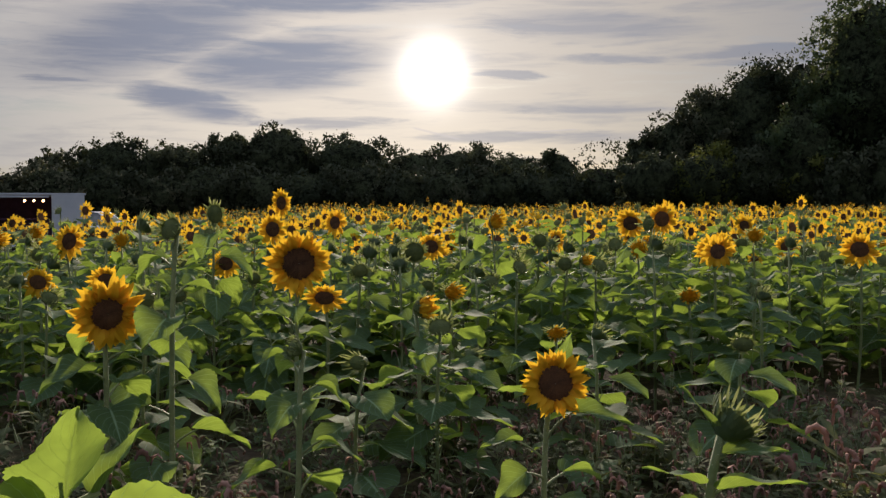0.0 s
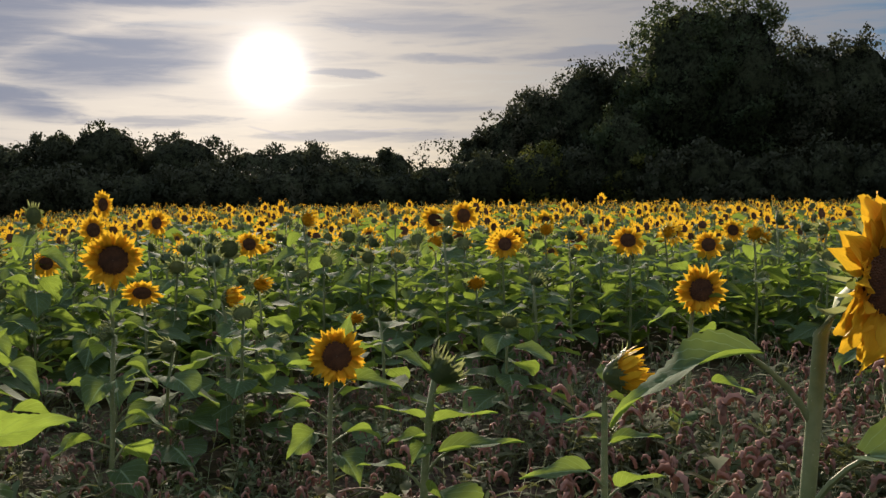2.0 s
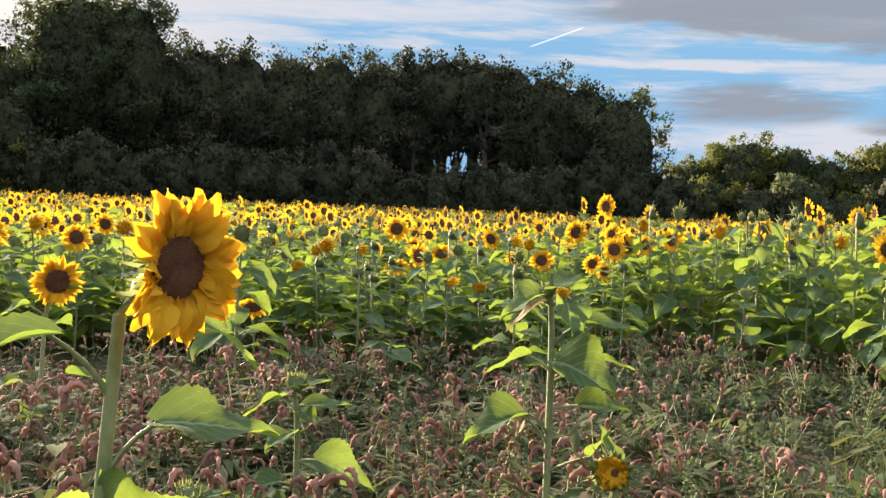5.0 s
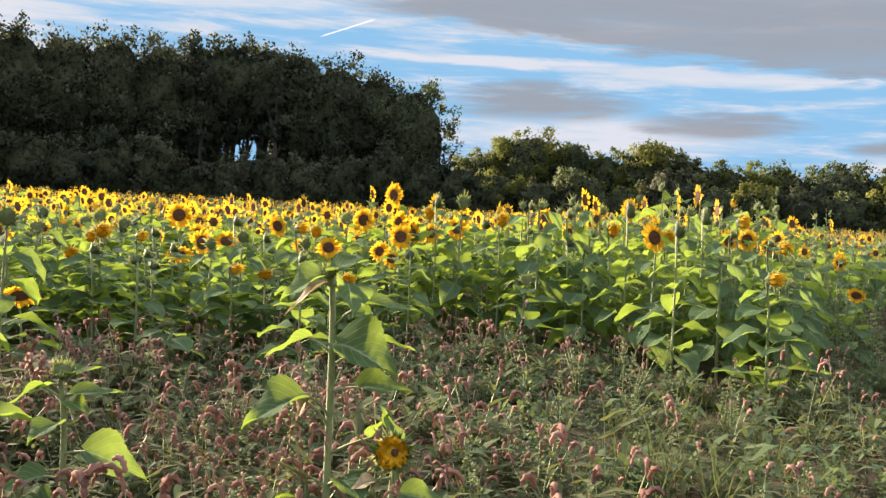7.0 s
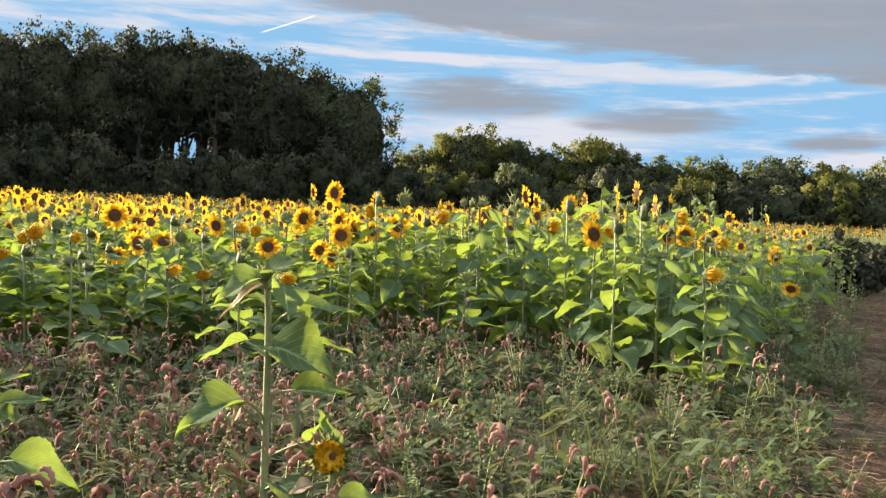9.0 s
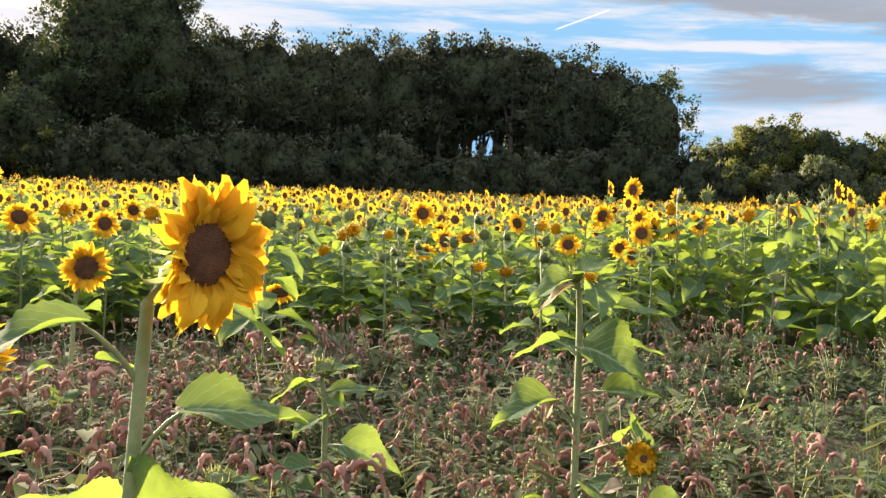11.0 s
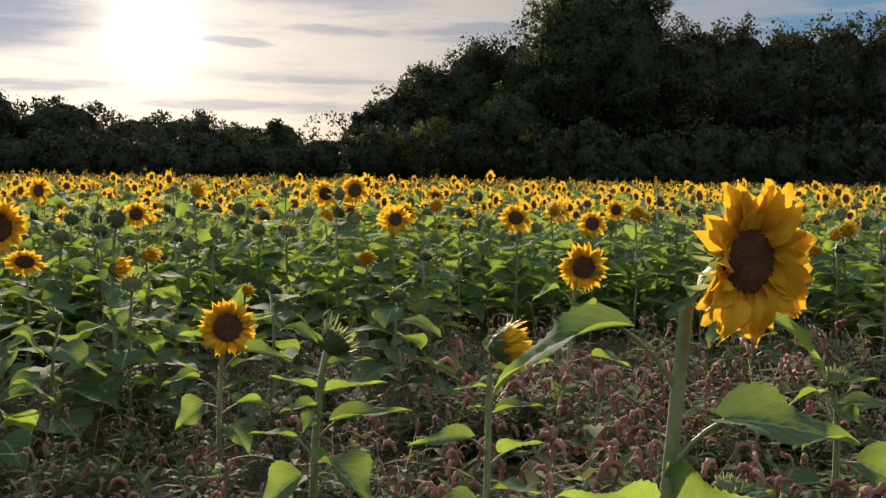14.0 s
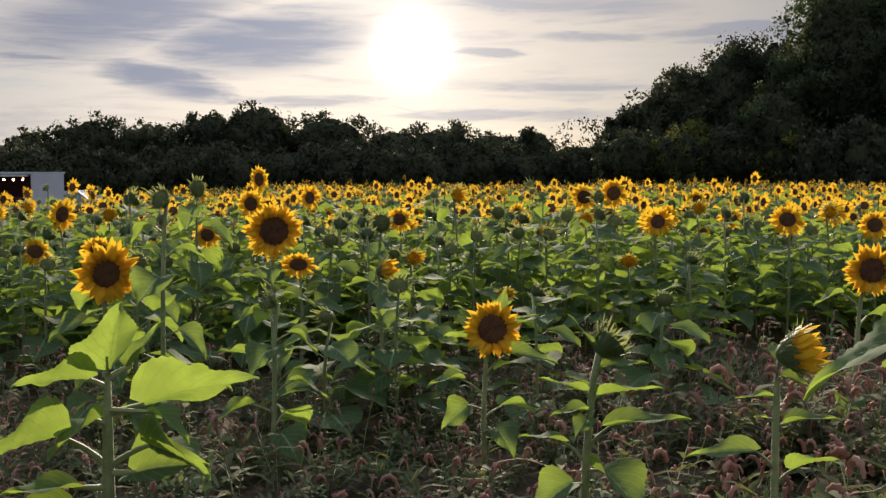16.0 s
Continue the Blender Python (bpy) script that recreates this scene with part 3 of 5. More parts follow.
def sunflower_pieces(kind, height, D, normal, leaves, va, seed, detail, offset=(0, 0), stem_r=0.011, via=None):
    """All pieces of one plant in its own space (base at the origin): (name, shape, matrix, parent number)."""
    r = random.Random(seed)
    normal = Vector(normal).normalized()
    neck = Vector((offset[0], offset[1], height))
    n = (2, 3, 6, 10)[detail]
    line = stem_line((0, 0, -0.03), neck, normal, n, via, Vector((r.uniform(-.02, .02), r.uniform(-.02, .02), 0)))
    radii = np.interp(np.linspace(0, 1, len(line)), [0, 0.6, 0.93, 1], [stem_r, stem_r * 0.9, stem_r * 0.72, stem_r * 1.0])
    if kind == "leafy":
        radii[-3:] *= (0.8, 0.5, 0.2)
    out_ = [("stem", tube(line, radii, (3, 3, 6, 10)[detail], S_), None, None)]
    zs = line[:, 2]
    for i, lf in enumerate(leaves):
        f, theta, pet, rise, size, pitch, droop = lf[:7]
        width = lf[7] if len(lf) > 7 else r.uniform(0.68, 0.85)
        roll = lf[8] * math.cos(radians(theta)) if len(lf) > 8 else 0.0
        old = len(lf) > 9
        n_, m_, sd = ((1, 2, 0), (2, 2, 0), (5, 4, 4), (28, 8, 6))[detail]
        s = leaf_shape(pet, rise, size, pitch, droop, width, n_, m_, sd, 0.0 if detail < 3 else 0.10 if seed == 31 else 0.045, r.uniform(0.12, 0.40) + (0.14 if detail == 3 else 0.0), 0.08 if detail > 1 else 0.0, (0.38 * stem_r + 0.0012) if detail == 3 else 0.0035)
        if old:
            s = [s[0], s[1], np.where(s[2] == 0, O_, s[2]), s[3]]
        z = f * height
        p0 = [np.interp(z, zs, line[:, k_]) for k_ in range(2)] + [z]
        m = Matrix.Translation(p0) @ Matrix.Rotation(radians(va - 90 + theta), 4, "Z") @ Matrix.Rotation(radians(roll + r.uniform(-12, 12)), 4, "Y")
        out_.append(("leaf", s, m, None))
    if kind != "leafy":
        q = normal.to_track_quat("Z", "Y").to_matrix().to_4x4()
        hm = Matrix.Translation(neck) @ q
        first = len(out_)
        for name, s, m in head_parts(kind, D, seed + 11, detail):
            out_.append((name, s, hm if name == "flower_head" else m, None if name == "flower_head" else first))
    return out_


def random_leaves(seed, count, height, big=1.0, low=0.16):
    r = random.Random(seed)
    out_, a = [], r.uniform(0, 360)
    for i in range(count):
        f = low + (0.86 - low) * i / max(1, count - 1)
        a += 137.5 + r.uniform(-25, 25)
        size = big * (0.225 - 0.085 * f) * r.uniform(0.85, 1.2)
        out_.append((f, a, 0.13 - 0.07 * f, r.uniform(25, 55), size, r.uniform(-28, 18), r.uniform(20, 55), r.uniform(0.74, 0.98)))
    return out_


LABELS = {"open": "open yellow sunflower with a dark brown disc on a green stem",
          "bud": "green sunflower bud with spiky bracts on a leafy stem",
          "half": "half-opened sunflower bud with yellow petals emerging",
          "leafy": "young sunflower plant with broad bright green leaves"}


def build_plant(pieces, label, base, group="", split=True):
    """Turn pieces into a thing: an Empty with its parts. split: petals and bracts as single pieces."""
    root = new("sunflower")
    root.matrix_basis = Matrix.Translation(base)
    tagged(root, label, "sunflower", group)
    made, cache, bundles = {}, {}, {}
    for i, (name, s, m, par) in enumerate(pieces):
        if not split and name in ("petal", "bract"):
            bundles.setdefault((name, par), []).append(moved(s, m))
            continue
        key = id(s)
        if key not in cache:
            cache[key] = (mesh_of(name, s), s)
        made[i] = part(name, cache[key][0], root if par is None else made[par], m=m)
    for (name, par), shapes in bundles.items():
        nm = {"petal": "corolla", "bract": "calyx"}[name]
        part(nm, mesh_of(nm, joined(shapes)), made[par])
    return root


def merged_plant(pieces):
    world_m = {}
    out_ = []
    for i, (name, s, m, par) in enumerate(pieces):
        mm = (m or Matrix.Identity(4))
        if par is not None:
            mm = world_m[par] @ mm
        world_m[i] = mm
        out_.append(moved(s, mm))
    return joined(out_)


def facing(va, side=0, up=5):
    d = direction(270 + side, va) * math.cos(radians(up))
    return Vector((d.x, d.y, math.sin(radians(up))))


def view_az(x, y):
    return math.degrees(math.atan2(-x, y))


def near_plant(kind, x, y, z, D, side, up, leaves, seed, base=None, label="", stem_r=0.011, via=None):
    """A plant that stands close to the camera, with every petal a piece."""
    bx, by = base or (x, y)
    va = view_az(bx, by)
    pcs = sunflower_pieces(kind, z, D, facing(va, side, up), leaves, va, seed, 3, (x - bx, y - by), stem_r, via)
    root = build_plant(pcs, label or LABELS[kind], (bx, by, 0))
    line = pcs[0][1][0].reshape(-1, 11, 3).mean(1)
    g = np.random.default_rng(seed)
    count = 900
    t = g.uniform(0.25, 1.0, count) * (len(line) - 1)
    i0 = np.minimum(t.astype(int), len(line) - 2)
    C = line[i0] + (line[i0 + 1] - line[i0]) * (t - i0)[:, None]
    a = g.uniform(0, 2 * np.pi, count)
    d = np.stack([np.cos(a), np.sin(a), g.uniform(-0.5, 0.3, count)], -1)
    s_ = np.stack([-np.sin(a), np.cos(a), 0 * a], -1) * 0.0003
    r0 = stem_r * np.interp(t / (len(line) - 1), [0, 0.6, 1], [0.97, 0.86, 0.68])[:, None]
    e = C + d * (r0 + g.uniform(0.0015, 0.004, count)[:, None])
    V = np.stack([C + d * r0 - s_, C + d * r0 + s_, e + s_ * 0.3, e - s_ * 0.3], 1).reshape(-1, 3)
    hair = [V, np.arange(count * 4).reshape(-1, 4), np.zeros(count, int), np.zeros((count * 4, 2))]
    part("hair", to_mesh("hair", hair, [HAIR]), next(o for o in root.children if o.name.startswith("stem")), "fine pale hairs")
    return root


# the tall open flower close by: stalk with a few broad drooping leaves
near_plant("open", 0.010, 1.625, 1.088, 0.240, 33, 0,
           [(0.80, 192, 0.150, 60, 0.225, -8, 46, 0.52, 12), (0.67, 342, 0.155, 66, 0.190, 0, 12, 0.78, 26), (0.93, 20, 0.15, -12, 0.175, -36, 12, 0.6, 25),
            (0.60, 200, 0.04, 59, 0.15, 18, 20, 0.9, -20), (0.61, 322, 0.03, 70, 0.16, 16, 12, 0.98, -35), (0.45, 95, 0.13, 40, 0.2, 10, 40, 0.8, 0), (0.3, 250, 0.12, 35, 0.2, 0, 40, 0.8, 0)],
           31, (-0.15, 1.695), "large open yellow sunflower with brown disc and drooping leaves", 0.0132, (0.074, -0.022, 1.005))
# green bud with level leaves
near_plant("bud", -0.985, 2.66, 0.765, 0.135, 118, 42,
           [(0.95, 175, 0.02, 80, 0.115, 61, 20, 0.52, 0), (0.89, 340, 0.03, 49, 0.122, 14, 10, 0.52, 10), (0.80, 195, 0.03, 60, 0.125, 22, 12, 0.62, -10), (0.79, 345, 0.03, 50, 0.165, 14, 10, 0.5, -10),
            (0.74, 200, 0.02, 70, 0.10, 3, 20, 0.65, 15), (0.72, 250, 0.03, 40, 0.09, -10, 30, 0.7, 0), (0.61, 350, 0.103, 66, 0.206, 14, 12, 0.46, 18), (0.57, 190, 0.088, 59, 0.12, 18, 25, 0.65, 0),
            (0.55, 318, 0.045, 18, 0.19, -18, 30, 1.0, -30), (0.5, 215, 0.05, 20, 0.14, -25, 30, 0.9, 10), (0.35, 180, 0.1, 30, 0.15, 0, 20, 0.7, 0), (0.25, 90, 0.1, 30, 0.18, 0, 40)], 32, (-1.035, 2.66),
           "green spiky sunflower bud on a stalk with narrow leaves", 0.012)
# bud just showing yellow
near_plant("half", -0.535, 2.74, 0.755, 0.14, 76, 12,
           [(0.83, 190, 0.02, 54, 0.088, 3, 20, 0.52, -10), (0.90, 340, 0.02, 60, 0.07, -10, 20, 0.7, 0), (0.75, 350, 0.031, 20, 0.125, 24, 32, 0.55, 12), (0.77, 180, 0.022, 10, 0.035, 10, 20, 0.8, 0),
            (0.95, 100, 0.02, 50, 0.09, 30, 20, 0.6, 0), (0.60, 190, 0.081, 58, 0.167, -2, 12, 0.48, 18), (0.54, 340, 0.067, 67, 0.12, 33, 32, 0.75, -20), (0.47, 330, 0.04, 22, 0.13, 10, 20, 0.75, 0), (0.42, 205, 0.04, 22, 0.13, 5, 20, 0.75, 0)],
           33, (-0.59, 2.74), "", 0.0105)
# big leafy plant that stands by the weeds
near_plant("bud", 1.10, 3.00, 0.955, 0.07, -30, 60,
           [(0.99, 340, 0.02, 60, 0.135, 26, 15, 0.72, 20), (0.95, 200, 0.03, 31, 0.157, -37, 10, 0.36, 0, 1), (0.95, 200, 0.05, 55, 0.150, -27, 20, 0.85, 18), (0.95, 300, 0.085, 18, 0.141, -40, 12, 0.95, -20),
            (0.81, 350, 0.132, 55, 0.185, 0, 12, 0.5, 22), (0.73, 190, 0.092, 47, 0.150, -22, 12, 0.62, -25), (0.74, 320, 0.045, 55, 0.235, -10, 28, 0.95, 18), (0.73, 352, 0.155, 25, 0.12, -7, 15, 0.62, -10),
            (0.69, 25, 0.08, 35, 0.12, 0, 20, 0.7, 0), (0.61, 340, 0.103, 20, 0.170, 8, 18, 0.65, 22), (0.49, 205, 0.146, 56, 0.20, -14, 28, 0.9, 15), (0.52, 212, 0.125, 54, 0.088, -72, 5, 0.62, 10, 1),
            (0.40, 340, 0.156, 34, 0.11, 60, 15, 0.72, 0), (0.3, 300, 0.1, 30, 0.16, 0, 40, 0.8, 0), (0.2, 150, 0.1, 30, 0.15, 0, 40, 0.8, 0)],
           34, (1.135, 3.02), "leafy sunflower plant with a small bud, two leaves withered", 0.0125)
near_plant("half", 1.27, 2.83, 0.43, 0.135, -6, 8,
           [(0.91, 200, 0.058, 30, 0.10, 46, 12, 0.48, 0), (0.98, 150, 0.03, 80, 0.127, 70, 25, 0.75, 0), (0.80, 210, 0.067, 0, 0.075, -17, 20, 0.75, 30, 1), (0.70, 340, 0.04, 0, 0.145, -3, 12, 0.65, 32), (0.91, 340, 0.066, 51, 0.08, 19, 20, 0.65, 0),
            (0.4, 200, 0.06, 30, 0.15, 0, 30, 0.8, 0)], 35)
# low plant with few leaves
near_plant("bud", 0.37, 3.27, 0.62, 0.085, 15, 55,
           [(0.94, 340, 0.023, 34, 0.121, 27, 15, 0.58, 0), (0.92, 190, 0.030, 10, 0.08, -24, 10, 0.62, 0), (0.84, 190, 0.086, 48, 0.136, -30, 12, 0.65, -20), (0.87, 345, 0.032, 10, 0.154, 11, 15, 0.55, 12), (0.84, 310, 0.02, 0, 0.09, -5, 30, 0.85, 20),
            (0.74, 230, 0.035, -14, 0.123, 0, 40, 0.85, 0), (0.58, 330, 0.084, 18, 0.208, -20, 22, 0.75, 22), (0.45, 190, 0.06, 20, 0.15, -10, 30, 0.8, 20), (0.3, 160, 0.06, 30, 0.14, 0, 30)], 36, (0.40, 3.28))
near_plant("bud", 0.045, 2.62, 0.455, 0.085, 20, 70,
           [(0.93, 350, 0.02, 40, 0.10, 22, 20, 0.6, 15), (0.9, 185, 0.02, 40, 0.08, 10, 25, 0.6, 0), (0.75, 340, 0.05, 30, 0.13, 5, 30, 0.7, 15), (0.7, 200, 0.05, 30, 0.12, 0, 30, 0.7, 0), (0.5, 120, 0.06, 30, 0.13, 0, 30, 0.8, 0)], 50)
# broad-leaved young plant lit from behind
near_plant("leafy", -1.46, 1.39, 0.885, 0.06, 0, 60,
           [(0.96, 290, 0.012, 40, 0.165, 58, 15, 0.72, 0), (0.95, 15, 0.045, 30, 0.095, 56, 12, 0.65, 0), (0.93, 195, 0.036, 47, 0.125, 7, 15, 0.8, -38), (0.88, 345, 0.062, 26, 0.20, 19, 12, 0.7, -36), (0.89, 330, 0.082, 0, 0.085, -25, 30, 0.85, -10),
            (0.86, 210, 0.025, 43, 0.11, -18, 20, 0.98, -30), (0.78, 200, 0.098, 56, 0.17, -4, 18, 0.95, -35), (0.77, 335, 0.05, 4, 0.135, 22, 26, 0.85, 25), (0.78, 320, 0.084, 42, 0.14, -10, 22, 0.95, -25), (0.70, 200, 0.069, 15, 0.15, 5, 12, 0.62, 20),
            (0.74, 200, 0.061, 15, 0.12, 10, 12, 0.65, 10), (0.6, 160, 0.1, 30, 0.2, -5, 15, 0.7, 0), (0.5, 300, 0.1, 40, 0.18, 0, 40), (0.35, 60, 0.1, 40, 0.2, 0, 40)],
           37, (-1.465, 1.395), LABELS["leafy"], 0.0135)
# open flowers in the front ranks
near_plant("open", -1.80, 3.74, 0.605, 0.225, 5, 0,
           [(0.97, 60, 0.09, 75, 0.115, 78, 18, 0.55, 0), (0.95, 170, 0.07, 66, 0.115, 40, 22, 0.72, 0), (0.97, 12, 0.07, 40, 0.14, 14, 12, 0.6, 0), (0.86, 200, 0.05, 50, 0.14, 24, 30, 0.95, -25), (0.66, 345, 0.15, 62, 0.20, 0, 22, 0.55, 12),
            (0.55, 195, 0.12, 46, 0.14, 5, 35, 0.75, 0), (0.45, 215, 0.1, 30, 0.14, -40, 20, 1.0, 20), (0.4, 30, 0.1, 30, 0.16, 0, 40, 0.8, 0), (0.3, 300, 0.1, 30, 0.16, -20, 40, 0.85, 0)], 41, (-1.86, 3.80))
near_plant("open", -0.525, 4.74, 0.80, 0.22, 14, -2,
           [(0.88, 350, 0.10, 44, 0.14, 8, 12, 0.62, 0), (0.80, 195, 0.10, 48, 0.125, -17, 22, 0.85, 0), (0.7, 60, 0.1, 30, 0.16, 5, 30, 0.8, 0), (0.45, 340, 0.131, 24, 0.174, -3, 22, 0.85, 0), (0.4, 190, 0.1, 35, 0.17, -5, 40, 0.8, 0), (0.3, 260, 0.1, 30, 0.16, -10, 40, 0.8, 0)],
           42, (-0.60, 4.74))
near_plant("open", -3.22, 4.29, 0.93, 0.285, 6, -2, random_leaves(5, 9, 0.93), 43)
near_plant("open", -3.40, 3.35, 0.79, 0.275, 20, -8, random_leaves(6, 9, 0.8), 44)
near_plant("bud", -3.23, 3.50, 1.10, 0.12, -40, 20,
           [(0.97, 165, 0.03, 50, 0.11, 45, 20, 0.6), (0.9, 15, 0.06, 40, 0.12, 10, 30)] + random_leaves(8, 8, 1.1), 45)
near_plant("bud", -2.65, 3.46, 0.70, 0.10, -70, 20, random_leaves(9, 8, 0.7, 0.9), 46)
near_plant("half", -2.76, 4.58, 0.73, 0.13, 60, 10, random_leaves(10, 8, 0.73), 47)
near_plant("bud", -4.02, 6.16, 0.88, 0.14, 170, 40, random_leaves(12, 8, 0.88), 48)
near_plant("bud", -3.68, 6.13, 0.89, 0.17, 0, 5, random_leaves(14, 8, 0.89), 49)

# ---- the ranks of the field ----
KINDS = ["open", "open", "open", "open", "open", "bud", "bud", "bud", "half", "bud", "leafy", "bud"]
protos = []
for i, kind in enumerate(KINDS):
    D = {"open": 0.225, "bud": 0.13, "half": 0.14, "leafy": 0.1}[kind] * (0.9 + 0.05 * (i % 4))
    n = facing(0, (-25, 18, 2, 35, -8, 120, -22, 12, 30, 165, 0, 60)[i], (-4, 2, -10, 6, -14, 40, 8, 32, 10, 15, 80, 50)[i])
    tall = 0.48 if kind == "leafy" else 0.9
    leaves = random_leaves(60 + i, 12, tall, 1.4 if kind == "leafy" else 1.1)
    if i == 11:     # rank plant: big leaves that hang, and a small bud
        D, hang = 0.085, random.Random(8)
        leaves = [(0.14 + 0.80 * k_ / 13, 137.5 * k_ + hang.uniform(-25, 25), 0.10, hang.uniform(15, 45), hang.uniform(0.17, 0.25) * (1.1 - 0.45 * k_ / 13), hang.uniform(-62, -25),
                   hang.uniform(5, 30), hang.uniform(0.8, 1.0)) for k_ in range(14)]
    pcs = sunflower_pieces(kind, tall, D, n, leaves, 0, 60 + i, 2, stem_r=0.0085)
    protos.append(build_plant(pcs, LABELS[kind], (0, 0, -50), "sunflowers of the field", split=False))

FRONT = [(-14, 1.5), (-4.4, 3.4), (-3.2, 4.4), (-2.4, 5.1), (-1.9, 5.9), (0, 6.1), (2, 6.2), (3.7, 6.7), (4.4, 5.4), (4.7, 4.4), (7.0, 5.0)]


def path_side(x, y):
    """Metres to the field's side of the track's near edge."""
    return (y - 3.05 - (x - 3.45) * 0.833) / 1.30


def in_field(x, y):
    d = math.hypot(x, y)
    a = view_az(x, y)
    if y < np.interp(x, [p0[0] for p0 in FRONT], [p0[1] for p0 in FRONT]) + 0.1 * math.sin(x * 3):
        return False
    if path_side(x, y) < 0.42 + 0.25 * math.sin(x * 1.7) and along_path(x, y) < 26:
        return False
    if a > 42 + 100 / d or y < 1.5:
        return False
    return y < 66 + 14 * math.sin(x * 0.05) and a > -60


def tall_at(x, y):
    """How tall the crop stands: low at its ragged front, rank where it meets the path."""
    deep = y - float(np.interp(x, [p0[0] for p0 in FRONT], [p0[1] for p0 in FRONT]))
    rank_ = float(np.clip((6.5 - path_side(x, y)) / 3.0, 0, 1)) * float(np.clip((x - 2.4) / 1.6, 0, 1)) * float(np.clip((20 - math.hypot(x, y)) / 6, 0, 1))
    edge_ = float(np.interp(deep, [0.0, 0.5, 1.7], [0.58, 0.74, 1.0])) if x < 4.3 else 1.0
    return edge_ * (0.84 * (1 - rank_) + float(np.interp(path_side(x, y), [0.4, 1.8, 4.0], [0.74, 1.16, 1.06])) * rank_)


def along_path(x, y):
    return (x - 3.45) * 0.768 + (y - 3.05) * 0.640


def land(x, y):
    """Height of the ground."""
    a = np.degrees(np.arctan2(-x, y))
    d = np.hypot(x, y)
    dip = -0.68 * np.clip((a - 36) / 8, 0, 1) * np.clip((d - 14) / 20, 0, 1)
    return dip + 0.03 * np.sin(x * 0.9) * np.sin(y * 0.7)


# single plants that stand out, by kind: x, y, height of the head, size of the head
OPEN_SPOTS = [(-5.36, 6.93, 1.02, 1.0), (-5.48, 7.95, 1.04, 0.95), (-2.96, 8.15, 1.03, 1.2), (-2.80, 8.42, 1.06, 1.1), (-2.12, 7.16, 0.87, 1.1), (-2.76, 11.2, 0.98, 1.05),
              (-1.28, 7.49, 0.88, 1.1), (-2.02, 6.91, 0.87, 1.1), (-0.69, 9.47, 0.92, 1.0), (-1.15, 8.93, 0.91, 1.0), (2.16, 10.77, 0.91, 1.0), (2.01, 9.27, 0.81, 1.0)]
OPEN_SPOTS += [(3.58, 9.32, 1.0, 1.0), (4.59, 11.07, 1.29, 1.0), (4.40, 8.97, 0.97, 1.1), (4.38, 9.53, 0.90, 0.95), (5.63, 9.44, 1.10, 1.0), (6.85, 8.02, 0.83, 0.8), (8.69, 8.35, 0.80, 0.75),
               (4.19, 8.54, 0.97, 1.1), (4.19, 9.09, 0.91, 0.95), (7.25, 10.22, 1.24, 1.0), (7.47, 8.13, 0.95, 0.8), (-6.14, 8.09, 1.2, 0.9)]
OTHER_SPOTS = [(-4.61, 4.82, 1.08, 5), (-2.00, 6.19, 0.66, 8), (-1.57, 6.00, 0.70, 5), (2.05, 6.26, 0.82, 5), (1.80, 7.78, 0.66, 6), (1.85, 7.25, 0.68, 8), (0.31, 5.97, 1.0, 6), (-4.53, 5.29, 1.14, 6),
               (-2.99, 5.3, 0.73, 8), (-2.2, 6.25, 0.94, 5), (-1.68, 6.4, 0.68, 7), (-1.74, 6.64, 0.67, 5), (5.24, 7.36, 0.6, 8)]
# low leafy plants that fill the front of the left-hand ranks
OTHER_SPOTS += [(-2.72, 3.98, 0.58, 6), (-1.95, 4.62, 0.66, 5), (-2.5, 4.25, 0.70, 7),
                (-1.45, 4.95, 0.6, 6), (-3.6, 3.75, 0.8, 6)]
taken = []


def rank(i, x, y, z, size=1.0, turn=0.0):
    m = (Matrix.Translation((x, y, float(land(x, y)))) @ Matrix.Rotation(radians(view_az(x, y) + turn), 4, "Z")
         @ Matrix.Diagonal((size, size, z / 0.9, 1)))
    copy_thing(protos[i], m)
    taken.append((x, y))


pick = random.Random(3)
for j, (x, y, z, size) in enumerate(OPEN_SPOTS):
    rank((2, 1, 4)[j % 3], x, y, z, size, pick.uniform(-14, 14))
for x, y, z, i in OTHER_SPOTS:
    rank(i, x, y, z, 1.0, pick.uniform(-30, 30))

spots = []
step_ = 0.36
for iy in range(3, 240):
    for ix in range(-240, 260):
        x = (ix + pick.uniform(-0.42, 0.42)) * step_
        y = (iy + pick.uniform(-0.42, 0.42)) * step_
        if math.hypot(x, y) < 86 and in_field(x, y):
            front = y - float(np.interp(x, [p0[0] for p0 in FRONT], [p0[1] for p0 in FRONT]))
            if front > 1.4 or pick.random() < 0.38:     # thin at the ragged front
                spots.append((x, y, math.hypot(x, y)))
near_spots = sorted((s for s in spots if s[2] < 12 and all((s[0] - a) ** 2 + (s[1] - b) ** 2 > 0.05 for a, b in taken)), key=lambda s: s[2])[:262]
edge = near_spots[-1][2]
for x, y, d in near_spots:
    i = pick.choice((11, 11, 11, 11, 11, 8, 5, 11, 4) if x > 3.9 and path_side(x, y) < 3.2 else (1, 4, 5, 0, 7, 10, 3, 8, 5, 6, 1, 2) if x > 1.5 and y > 7.6 else (2, 5, 6, 7, 8, 9, 5, 6, 7, 9, 5, 6, 7, 10, 8))
    grown = tall_at(x, y) * pick.gauss(1.0, 0.11)
    rank(i, x, y, min(grown, 1.0) if i < 5 else min(grown, 1.2), pick.uniform(0.85, 1.1) * (1.15 if i == 11 else 1.0), pick.uniform(-30, 30))
for root in protos:
    for o in (*root.children_recursive, root):
        bpy.data.objects.remove(o)


